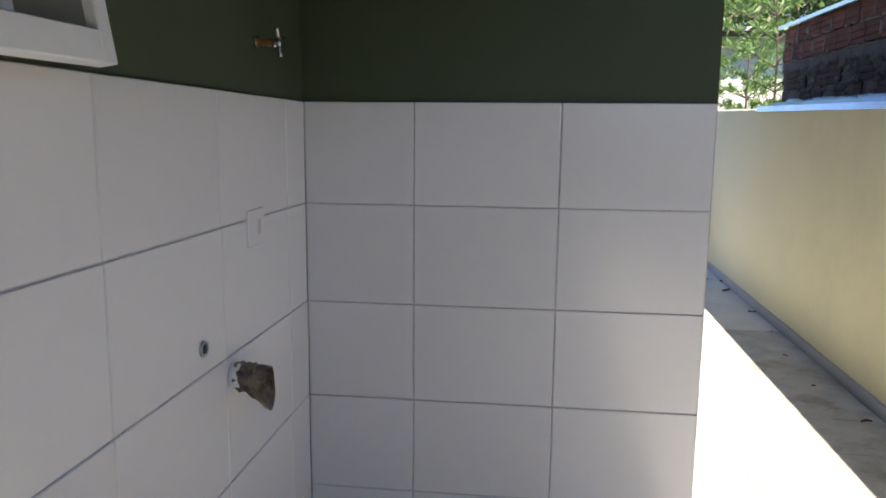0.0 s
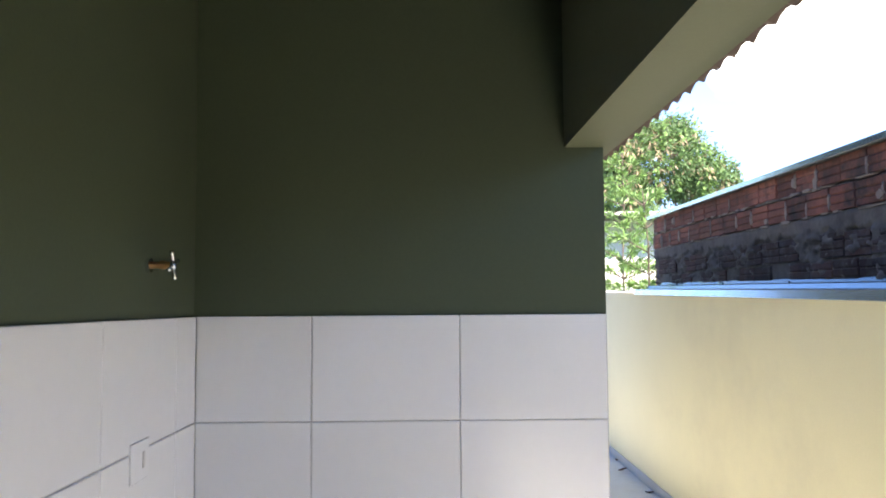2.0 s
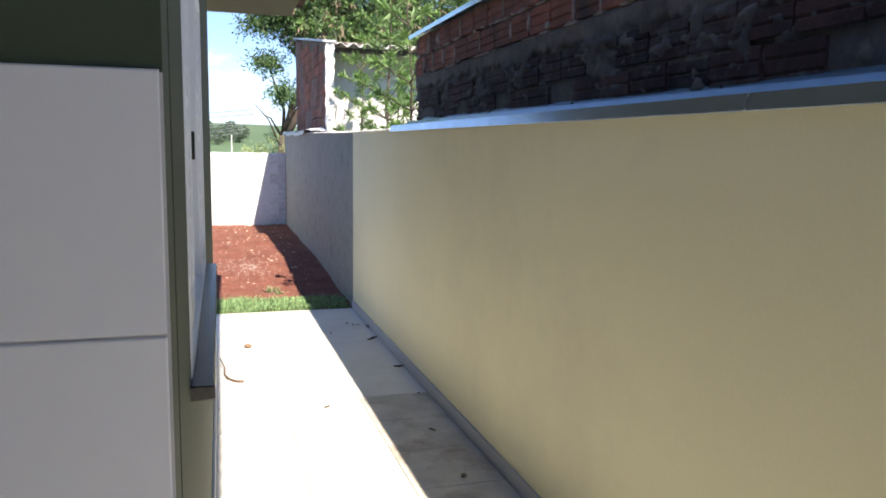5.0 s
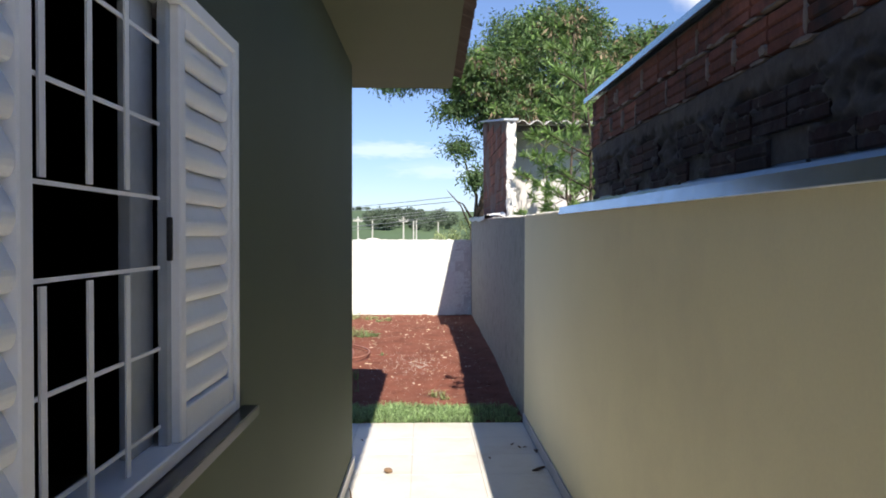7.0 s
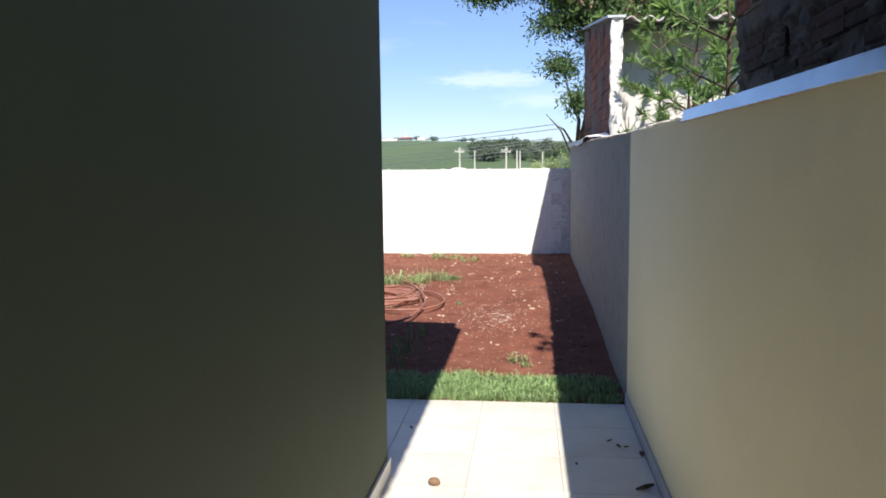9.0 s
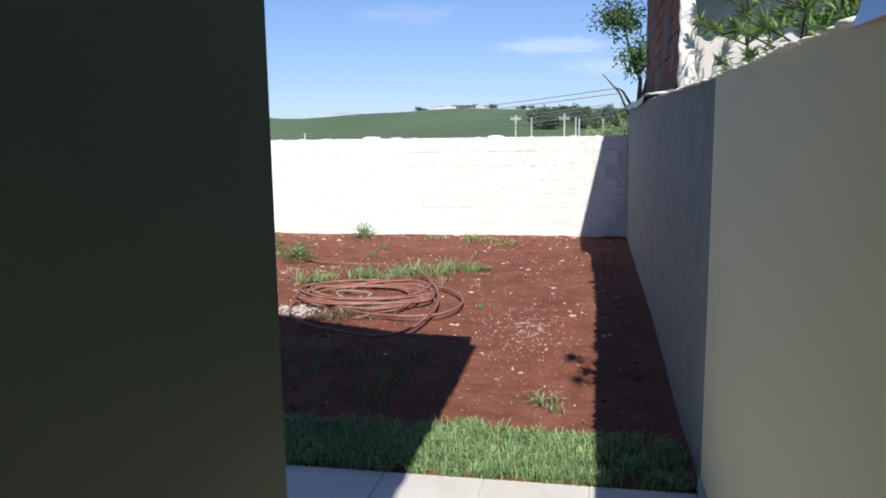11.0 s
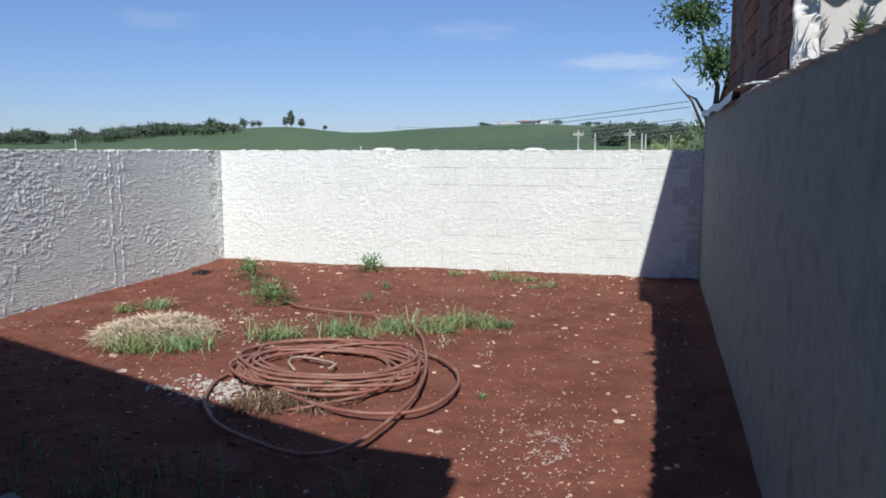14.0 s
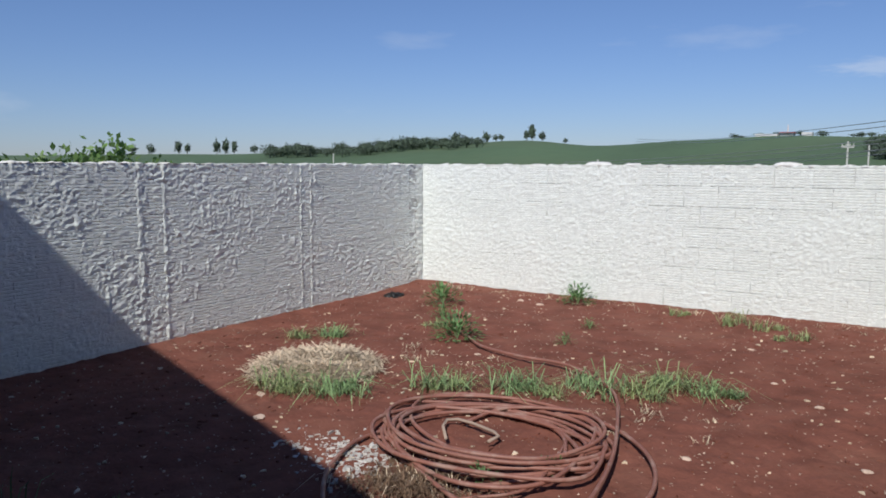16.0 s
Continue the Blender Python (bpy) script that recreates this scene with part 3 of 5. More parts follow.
# ---- laundry fittings ----
def tap():
    t = hub("wall_tap", (LX, 1.785, 1.757), "old brass stop-tap with a chrome cross handle on a green wall", "tap")
    bm = bmesh.new()
    tube(bm, [(0, 0, 0), (0.010, 0, 0)], 0.019, 12)
    part("flange", bm, M_CHROME, t)
    bm = bmesh.new()
    tube(bm, [(0.01, 0, 0), (0.035, 0, 0), (0.045, 0, 0), (0.06, 0, 0)], 0.009, 10)
    tube(bm, [(0.035, 0, 0), (0.045, 0, 0)], 0.012, 6)
    part("stem", bm, M_BRASS, t)
    bm = bmesh.new()
    tube(bm, [(0.06, 0, 0), (0.072, 0, 0)], 0.010, 8)
    for a in (20, 110, 200, 290):
        c, s = math.cos(radians(a)), math.sin(radians(a))
        tube(bm, [(0.066, 0, 0), (0.066, 0.032 * c, 0.032 * s), (0.066, 0.038 * c, 0.038 * s)], 0.0045, 6, 0.006)
    part("cross_handle", bm, M_CHROME, t, smooth=True)


tap()
socket = hub("wall_socket", (LX + 0.010, 1.725, 1.277), "blank white plastic socket plate set into white wall tiles", "socket")
bm = bmesh.new()
box(bm, -0.004, 0.004, -0.058, 0.058, -0.048, 0.048)
part("plate", bm, M_WTILE, socket, bevel=0.0015)
bm = bmesh.new()
box(bm, 0.0045, 0.006, 0.012, 0.026, -0.02, 0.02)
part("slot", bm, M_GROUT, socket)
outlet = hub("pipe_stub", (LX + 0.009, 1.385, 1.045), "open grey water pipe stub flush with white wall tiles", "pipe")
bm = bmesh.new()
for r0, r1 in ((0.019, 0.013),):
    n = 16
    ring = [[bm.verts.new((d, r * math.cos(2 * math.pi * k / n), r * math.sin(2 * math.pi * k / n))) for k in range(n)] for d, r in ((0, r0), (0.006, r0), (0.006, r1), (-0.01, r1))]
    for a, b in zip(ring, ring[1:]):
        for k in range(n):
            bm.faces.new((a[k], a[(k + 1) % n], b[(k + 1) % n], b[k]))
part("rim", bm, M_METALDULL, outlet)
bm = bmesh.new()
tube(bm, [(0.0005, 0, 0), (0.002, 0, 0)], 0.013, 16)
part("bore", bm, M_BLACK, outlet)

waste = hub("waste_pipe", (LX + 0.009, 1.545, 0.93), "white waste pipe stub wrapped in torn stained plastic film", "pipe")
bm = bmesh.new()
tube(bm, [(-0.005, 0, 0), (0.025, 0, 0)], 0.033, 16)
part("stub", bm, M_WHITE, waste, smooth=True)
bm = bmesh.new()
rows = []
for k in range(9):
    u = k / 8
    row = []
    for i in range(12):
        a = 2 * math.pi * i / 12
        r = 0.036 + 0.004 * u + 0.016 * noise.noise(Vector((i * 0.9, k * 0.7, 3)))
        drop = -0.05 * u * u if math.sin(a) < 0.2 else -0.01 * u
        row.append(bm.verts.new((0.012 + 0.085 * u + 0.012 * noise.noise(Vector((i, k, 8))), 0.85 * r * math.cos(a), r * math.sin(a) + drop)))
    rows.append(row)
for a, b in zip(rows, rows[1:]):
    for i in range(12):
        bm.faces.new((a[i], a[(i + 1) % 12], b[(i + 1) % 12], b[i]))
part("plastic_film", bm, M_PLASTICBAG, waste, "torn brown-stained plastic film", smooth=True)


def tilted_window():
    y0, y1, zt, zb = 0.34, 0.955, 2.10, 1.634
    win = hub("tilting_window", (LX, (y0 + y1) / 2, zt), "white metal top-hung window standing ajar with dusty panes", "window")
    lean = math.atan2(0.075, zt - zb)
    L = math.hypot(0.075, zt - zb)

    def leaned(ob):
        ob.matrix_parent_inverse = Matrix.Identity(4)
        ob.matrix_basis = Matrix.Rotation(-lean, 4, "Y")
        return ob
    h = (y1 - y0) / 2
    bm = bmesh.new()
    box(bm, -0.012, 0.02, h - 0.035, h, -L, 0)
    box(bm, -0.012, 0.02, -h, -h + 0.035, -L, 0)
    box(bm, -0.012, 0.02, -h + 0.035, h - 0.035, -0.035, 0)
    box(bm, -0.012, 0.02, -h + 0.035, h - 0.035, -L, -L + 0.05)
    leaned(part("sash", bm, M_WHITE, win, bevel=0.002))
    for z in (-L + 0.20, -L + 0.355):
        bm = bmesh.new()
        box(bm, -0.006, 0.022, -h + 0.035, h - 0.035, z - 0.01, z + 0.01)
        leaned(part("glazing_bar", bm, M_WHITE, win, bevel=0.002))
    for y in (0.09,):
        bm = bmesh.new()
        box(bm, -0.006, 0.008, y - 0.012, y + 0.012, -L + 0.05, -0.035)
        leaned(part("mullion", bm, M_WHITE, win))
    bm = bmesh.new()
    box(bm, -0.002, 0.001, -h + 0.033, h - 0.033, -L + 0.048, -0.034)
    g = leaned(part("pane", bm, M_FROST, win))
    g.visible_shadow = False
    bm = bmesh.new()
    tube(bm, [(-0.10, 0.16, -0.30), (0.05, 0.1, -L + 0.06)], 0.006, 6)
    part("stay_arm", bm, M_WHITE, win)
    boxes("frame", [(LX - 0.1, LX + 0.004, SW[0], SW[0] + 0.02, SW[2], SW[3]), (LX - 0.1, LX + 0.004, SW[1] - 0.02, SW[1], SW[2], SW[3]),
                    (LX - 0.1, LX + 0.004, SW[0] + 0.02, SW[1] - 0.02, SW[3] - 0.02, SW[3]), (LX - 0.1, LX + 0.004, SW[0] + 0.02, SW[1] - 0.02, SW[2], SW[2] + 0.02)], M_WHITE, win)


tilted_window()


# ---- louvred window of the house ----
def louvre_window():
    y0, y1, z0, z1 = WIN
    win = hub("louvred_window", (HX, (y0 + y1) / 2, z0), "white steel window with louvred leaves and a welded grille", "window")
    X = HX
    F = 0.035
    boxes("frame", [(X - 0.10, X + 0.004, y0, y0 + F, z0, z1), (X - 0.10, X + 0.004, y1 - F, y1, z0, z1),
                    (X - 0.10, X + 0.004, y0 + F, y1 - F, z1 - F, z1), (X - 0.10, X + 0.004, y0 + F, y1 - F, z0, z0 + 0.03)], M_WHITE, win, bevel=0.003)
    boxes("sill", [(X - T, X + 0.045, y0 - 0.05, y1 + 0.05, z0 - 0.03, z0 - 0.001)], M_GRANITE, win, "dark polished granite", bevel=0.003)
    leaves = ((y0 + F, 3.235), (3.822, y1 - F))
    for a, b in leaves:
        leaf = boxes("louvred_leaf", [
            (X - 0.036, X - 0.004, a, a + 0.036, z0 + 0.03, z1 - F), (X - 0.036, X - 0.004, b - 0.036, b, z0 + 0.03, z1 - F),
            (X - 0.036, X - 0.004, a + 0.036, b - 0.036, z1 - F - 0.045, z1 - F), (X - 0.036, X - 0.004, a + 0.036, b - 0.036, z0 + 0.03, z0 + 0.097)],
            M_WHITE, win, bevel=0.003)
        zz, n = z0 + 0.097, 11
        pitch = (z1 - F - 0.045 - zz) / n
        slat = None
        for k in range(n):
            z = zz + pitch * k
            if slat is None:
                bm = bmesh.new()
                prof = [(p, pitch * q) for p, q in ((-0.026, 1.10), (-0.019, 1.04), (-0.011, 0.86), (-0.004, 0.68), (0.002, 0.54), (0.0045, 0.44), (0.005, 0.34),
                                                    (0.0035, 0.22), (0.0, 0.10), (-0.004, 0.05), (-0.012, 0.02), (-0.026, 0.08))]
                prism(bm, prof, -(b - a - 0.072) / 2, (b - a - 0.072) / 2, 1)
                slat = mesh_of("slat", bm, M_WHITE)
            ob = new("slat", slat)
            ob.parent = leaf
            ob.location = (X - 0.013, (a + b) / 2, z)
    # sliding frame behind and the interior stiles of the open bay
    boxes("sliding_stile", [(X - 0.085, X - 0.06, 3.70, 3.82, z0 + 0.03, z1 - F), (X - 0.085, X - 0.05, 3.235, 3.27, z0 + 0.03, z1 - F),
                            (X - 0.045, X - 0.034, 3.225, 3.24, z0 + 0.03, z1 - F), (X - 0.045, X - 0.024, 3.80, 3.829, z0 + 0.03, z1 - F)], M_METALDULL, win, bevel=0.002)
    bm = bmesh.new()
    box(bm, X - 0.023, X - 0.012, 3.79, 3.80, 1.49, 1.58)
    rel(win, part("latch", bm, M_BLACK, win, "black latch", bevel=0.002))
    g = boxes("grille", [(X - 0.034, X - 0.030, 3.235, 3.775, z + 0.004, z + 0.011) for z in (1.145, 1.305, 1.47, 1.61, 1.76, 1.925)], M_GRILLE, win, "white welded bars")
    for lo, hi in ((z0 + 0.03, 1.47), (1.624, z1 - F)):
        for y in (3.30, 3.45, 3.60):
            boxes("grille_bar", [(X - 0.029, X - 0.025, y - 0.009, y + 0.009, lo, hi)], M_GRILLE, win)
    return win


askew(louvre_window())


# ---- things in the yard ----
def spline(pts, per=8):
    out = []
    P = [pts[0]] + list(pts) + [pts[-1]]
    for i in range(1, len(P) - 2):
        a, b, c, d = (Vector(P[i + k]) for k in (-1, 0, 1, 2))
        for k in range(per):
            t = k / per
            out.append(0.5 * ((2 * b) + (c - a) * t + (2 * a - 5 * b + 4 * c - d) * t * t + (3 * b - a - 3 * c + d) * t ** 3))
    out.append(Vector(P[-2]))
    return out


def hose():
    rng = random.Random(4)
    h = hub("pipe_coil", (-0.33, 11.6, 0.1), "loosely coiled brown polyethylene water pipe lying on red earth", "hose")
    turns, knots = 10, []
    for k in range(turns):
        rx, near, far = rng.uniform(0.49, 0.63), rng.uniform(11.04, 11.34), rng.uniform(11.86, 12.18)
        cx = -0.40 + rng.uniform(-0.08, 0.06) + (0.55 - rx) * 0.35
        tilt = rng.uniform(-0.13, 0.06)
        for q in range(7):
            a = 2 * math.pi * q / 7 + k * 0.1
            x = cx + rx * math.cos(a)
            y = (near + far) / 2 + tilt * math.cos(a) + (far - near) / 2 * math.sin(a) + rng.uniform(-0.03, 0.03)
            z = soil_z(x, y) + 0.016 + 0.007 * k * (0.55 - 0.35 * math.sin(a)) + rng.uniform(0, 0.012)
            knots.append((x, y, z))
    bm = bmesh.new()
    tube(bm, [tuple(p) for p in spline(knots, 7)], 0.0105, 7)
    rel(h, part("coil", bm, M_HOSE, h, smooth=True))

    def run(name, flat, lift, rad=0.0105):
        n = len(flat) - 1
        pts = [(x, y, soil_z(x, y) + 0.014 + lift * math.sin(math.pi * k / n)) for k, (x, y) in enumerate(flat)]
        bm = bmesh.new()
        tube(bm, [tuple(p) for p in spline(pts, 7)], rad, 7)
        rel(h, part(name, bm, M_HOSE, h, smooth=True))
    run("loose_tail", [(-1.93, 13.61), (-1.6, 13.36), (-1.34, 13.13), (-0.97, 12.99), (-0.62, 12.96), (-0.31, 12.76), (-0.09, 12.5), (0.11, 12.0), (0.26, 11.52), (0.33, 11.08), (0.32, 10.75), (0.28, 10.48),
                       (0.20, 10.34), (0.02, 10.29), (-0.28, 10.40), (-0.54, 10.56), (-0.76, 10.8), (-0.86, 10.99), (-0.92, 11.2), (-0.9, 11.4)], 0.05, 0.0105)
    run("outer_loop", [(-0.95, 11.5), (-0.86, 11.36), (-0.59, 11.16), (-0.35, 11.01), (-0.16, 10.91), (0.03, 10.83), (0.21, 10.82), (0.38, 10.88), (0.48, 11.04), (0.5, 11.33), (0.43, 11.6), (0.28, 11.84), (0.05, 12.04), (-0.2, 12.12), (-0.5, 12.1)], 0.04)
    run("outer_loop", [(-0.62, 11.7), (-0.50, 11.98), (-0.12, 12.08), (0.10, 11.86), (0.10, 11.58), (-0.08, 11.38), (-0.53, 11.34), (-0.92, 11.30)], 0.06)
    run("outer_loop", [(-0.1, 11.95), (0.05, 11.2), (-0.12, 10.95), (-0.3, 10.86)], 0.03, 0.007)


hose()
hook = hub("bent_wire", (-0.4, 11.6, 0.15), "short bent length of whitish pipe lying in a coil", "wire")
bm = bmesh.new()
tube(bm, [(-0.55, 11.44, 0.14), (-0.66, 11.58, 0.14), (-0.69, 11.66, 0.145), (-0.64, 11.69, 0.15), (-0.54, 11.68, 0.15), (-0.39, 11.63, 0.15), (-0.345, 11.60, 0.145), (-0.36, 11.52, 0.14)], 0.009, 6)
rel(hook, part("rod", bm, M_STONE, hook, smooth=True))


# ---- plants as loose geometry ----
def blades(name, spots, mat, height, spread, per, width=0.006, lean=0.6, seed=1, kind="stuff", parent=None, label="", category=""):
    rng = np.random.default_rng(seed)
    verts, faces = [], []
    for (x, y, s) in spots:
        for _ in range(per):
            a = rng.uniform(0, 2 * math.pi)
            r = spread * s * math.sqrt(rng.uniform())
            bx, by = x + r * math.cos(a), y + r * math.sin(a)
            bz = soil_z(bx, by) - 0.005
            d = rng.uniform(0, 2 * math.pi)
            h = height * s * rng.uniform(0.45, 1.0)
            l = lean * h * rng.uniform(0.2, 1.0)
            dx, dy = math.cos(d), math.sin(d)
            wx, wy = -dy * width / 2, dx * width / 2
            i = len(verts)
            verts += [(bx - wx, by - wy, bz), (bx + wx, by + wy, bz),
                      (bx + dx * l * 0.35 + wx * 0.8, by + dy * l * 0.35 + wy * 0.8, bz + h * 0.6), (bx + dx * l * 0.35 - wx * 0.8, by + dy * l * 0.35 - wy * 0.8, bz + h * 0.6),
                      (bx + dx * l, by + dy * l, bz + h * (1.0 - 0.45 * l / max(h, 1e-3)))]
            faces += [(i, i + 1, i + 2, i + 3), (i + 3, i + 2, i + 4)]
    return raw(name, verts, faces, mat, kind, parent, label, category)


rng = random.Random(11)
strip = []
for _ in range(1500):
    x, y = rng.uniform(-0.6, FX - 0.03), rng.uniform(PY + 0.02, 9.08)
    edge = 9.0 + 0.10 * noise.noise(Vector((x * 3, 0, 7)))
    if y < edge and not (x > 1.6 and rng.random() < 0.45):
        strip.append((x, y, rng.uniform(0.6, 1.1)))
blades("grass_strip", strip, M_GRASS, 0.10, 0.045, 16, 0.006, 0.9, 3)
# grass in the house shadow: a darker green than the strip paints in the shade
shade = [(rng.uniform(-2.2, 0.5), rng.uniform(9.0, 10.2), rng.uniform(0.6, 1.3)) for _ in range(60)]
blades("shaded_grass", shade, M_WEEDLEAF_SHADEGRASS, 0.20, 0.10, 12, 0.007, 0.7, 5)


def tuft(x, y, size, per, mat, label, lean=2.3, seed=0, cat="grass tuft"):
    t = hub("grass_tuft" if mat is not M_LEAFLIME else "weed", (x, y, soil_z(x, y)), label, cat)
    ob = blades("grass", [(x, y, size), (x + 0.14 * math.sin(seed * 2.3), y + 0.12 * math.cos(seed * 3.1), size * 0.6)], mat, 0.24, 0.14, per, 0.0075, lean, seed, "", t)
    return t


TUFTS = [(-1.16, 12.15, 1.0), (-0.98, 12.24, 0.7), (-0.68, 12.36, 1.0), (-0.50, 12.46, 0.7), (-0.25, 12.62, 1.05), (-0.05, 12.78, 0.9), (0.02, 13.00, 0.6),
         (0.16, 12.98, 0.9), (0.30, 12.95, 0.8), (-1.75, 11.68, 1.1), (-1.55, 11.72, 0.9), (-1.92, 11.66, 0.8), (-1.42, 11.80, 0.7), (-2.75, 12.7, 0.7), (-2.55, 12.85, 0.6), (-2.0, 13.6, 0.6)]
for i, (x, y, s) in enumerate(TUFTS):
    tuft(x, y, s * (1.0 + 0.15 * math.sin(i * 3.7)), 34 + 13 * (i % 3), M_WEED if i % 2 else M_GRASS, "tuft of green and pale grass blades growing on red earth", seed=20 + i)
blades("dry_grass", [(rng.uniform(-1.9, 0.7), rng.uniform(11.9, 13.0), rng.uniform(0.4, 0.8)) for _ in range(26)], M_STRAW, 0.10, 0.12, 9, 0.006, 2.4, 91)
for i, (x, y, s) in enumerate([(0.0, 15.05, 0.9), (0.22, 14.9, 0.6), (0.55, 14.75, 0.55), (-0.5, 15.1, 0.5), (1.28, 9.45, 0.5), (1.05, 8.98, 0.5), (-2.9, 14.9, 0.4)]):
    tuft(x, y, s, 36, M_WEED, "thin straggly grass tuft on bare red earth", 1.8, seed=60 + i)


def leafy_weed(x, y, size, seed):
    t = hub("weed", (x, y, soil_z(x, y)), "small leafy green weed sprouting from red earth", "weed")
    r = np.random.default_rng(seed)
    verts, faces = [], []
    for _ in range(int(240 * size)):
        a, e = r.uniform(0, 2 * math.pi), r.uniform(0.1, 1.3)
        d = np.array([math.cos(a) * math.cos(e), math.sin(a) * math.cos(e), math.sin(e)])
        p = np.array([x, y, soil_z(x, y)]) + d * size * r.uniform(0.05, 0.17)
        s = 0.019 * size
        u = np.cross(d, [0, 0, 1.0]); u /= np.linalg.norm(u) + 1e-6
        i = len(verts)
        verts += [tuple(p), tuple(p + d * s + u * s * 0.4), tuple(p + d * s * 2.1 - np.array([0, 0, s * 0.4])), tuple(p + d * s - u * s * 0.4)]
        faces.append((i, i + 1, i + 2, i + 3))
    raw("leaves", verts, faces, M_WEEDLEAF_SHADEGRASS, parent=t)
    bm = bmesh.new()
    for k in range(5):
        a = k * 1.3 + seed
        tube(bm, [(0, 0, 0), (0.05 * size * math.cos(a), 0.05 * size * math.sin(a), 0.12 * size)], 0.003, 4)
    part("stems", bm, M_GRASS, t)


for i, (x, y, s) in enumerate([(-1.49, 15.2, 1.1), (-2.56, 14.45, 1.15), (-1.70, 13.35, 1.2), (-2.2, 13.9, 0.7), (0.02, 11.42, 0.45), (-0.2, 11.2, 0.45), (-0.9, 13.6, 0.5), (-0.95, 14.2, 0.5), (0.65, 11.3, 0.3)]):
    leafy_weed(x, y, s * 1.05, i + 3)


def straw_heap():
    h = hub("straw_heap", (-2.03, 12.05, 0.12), "low heap of dry yellow straw and cut grass on red earth", "straw heap")
    r = np.random.default_rng(8)
    verts, faces = [], []
    for _ in range(7000):
        a, q = r.uniform(0, 2 * math.pi), min(1.5, 0.95 * math.sqrt(r.uniform()) + 0.12 * abs(r.normal()))
        x, y = -2.00 + 0.38 * q * math.cos(a), 12.08 + 0.40 * q * math.sin(a)
        z = soil_z(x, y) + 0.065 * max(0, 1 - q * q) * (0.75 + 0.9 * noise.noise(Vector((x * 7, y * 7, 1)))) + r.uniform(0.0, 0.05)
        d = r.uniform(0, 2 * math.pi)
        l, w = r.uniform(0.05, 0.20), 0.008
        dx, dy, dz = math.cos(d) * l / 2, math.sin(d) * l / 2, r.uniform(-0.45, 0.45) * l / 2
        i = len(verts)
        verts += [(x - dx, y - dy, z - dz), (x - dx - dy * w / l * 2, y - dy + dx * w / l * 2, z - dz + 0.001), (x + dx, y + dy, z + dz)]
        faces.append((i, i + 1, i + 2))
    raw("straw", verts, faces, M_STRAW, "stuff", h)
    verts, faces = [(-2.03, 12.08, soil_z(-2.03, 12.08) + 0.028)], []
    for ring in range(1, 8):
        for k in range(24):
            q, a = ring / 7, 2 * math.pi * k / 24
            x, y = -2.00 + 0.38 * q * math.cos(a), 12.08 + 0.40 * q * math.sin(a)
            verts.append((x, y, soil_z(x, y) + 0.060 * (1 - q * q) - 0.038 + 0.012 * noise.noise(Vector((x * 20, y * 20, 0)))))
    for k in range(24):
        faces.append((0, 1 + k, 1 + (k + 1) % 24))
        for ring in range(6):
            a, b = 1 + ring * 24 + k, 1 + ring * 24 + (k + 1) % 24
            faces.append((a, a + 24, b + 24, b))
    raw("core", verts, faces, M_STRAW, parent=h, smooth=True)


straw_heap()


def chips(name, spots, mat, seed, kind="stuff", parent=None):
    r = np.random.default_rng(seed)
    verts, faces = [], []
    for x, y, s in spots:
        z = soil_z(x, y)
        i = len(verts)
        n = 5
        ang = sorted(r.uniform(0, 2 * math.pi, n))
        q = r.uniform(0.6, 1.1, n) * s
        stretch = r.uniform(0.5, 1.0)
        turn = r.uniform(0, math.pi)
        for lev, k in ((-0.2 * s, 1.0), (0.28 * s, 0.8)):
            for a, b in zip(ang, q):
                u, v = b * k * math.cos(a), b * k * stretch * math.sin(a)
                verts.append((x + u * math.cos(turn) - v * math.sin(turn), y + u * math.sin(turn) + v * math.cos(turn), z + lev + r.uniform(-0.08, 0.1) * s))
        faces.append(tuple(range(i + n, i + 2 * n)))
        for k in range(n):
            faces.append((i + k, i + (k + 1) % n, i + n + (k + 1) % n, i + n + k))
    return raw(name, verts, faces, mat, kind, parent)


r2 = random.Random(21)
spots = []
for _ in range(8000):
    x, y = r2.uniform(WX + 0.1, FX - 0.1), r2.uniform(9.1, WY - 0.1)
    spots.append((x, y, abs(r2.gauss(0, 0.0045)) + 0.002))
for _ in range(500):
    spots.append((r2.gauss(1.0, 0.25), r2.gauss(10.5, 0.6), abs(r2.gauss(0, 0.004)) + 0.002))
clods = [(r2.uniform(WX + 0.1, FX - 0.1), r2.uniform(9.1, WY - 0.1), abs(r2.gauss(0, 0.010)) + 0.004) for _ in range(3000)]
chips("earth_clods", clods, M_SOIL, 12)
chips("gravel_bits", [s for s in spots if s[1] > 9.05 and s[0] < FX - 0.05], M_STONE, 2)
spots = [(r2.gauss(-0.85, 0.20), r2.gauss(11.10, 0.10), abs(r2.gauss(0, 0.012)) + 0.003) for _ in range(520)]
spots += [(r2.gauss(1.02, 0.20), r2.gauss(10.8, 0.34), abs(r2.gauss(0, 0.0035)) + 0.0015) for _ in range(800)]
spots += [(r2.gauss(1.12, 0.05), r2.gauss(10.75, 0.14), abs(r2.gauss(0, 0.003)) + 0.0015) for _ in range(450)]
spots += [(r2.gauss(1.30, 0.06), r2.gauss(9.5, 0.12), abs(r2.gauss(0, 0.005)) + 0.003) for _ in range(90)]
chips("lime_rubble", spots, M_LIME, 3)
blades("dry_roots", [(r2.gauss(-0.42, 0.16), r2.gauss(10.98, 0.09), r2.uniform(0.5, 0.9)) for _ in range(60)], M_DRYLEAF, 0.14, 0.10, 12, 0.006, 2.6, 93)
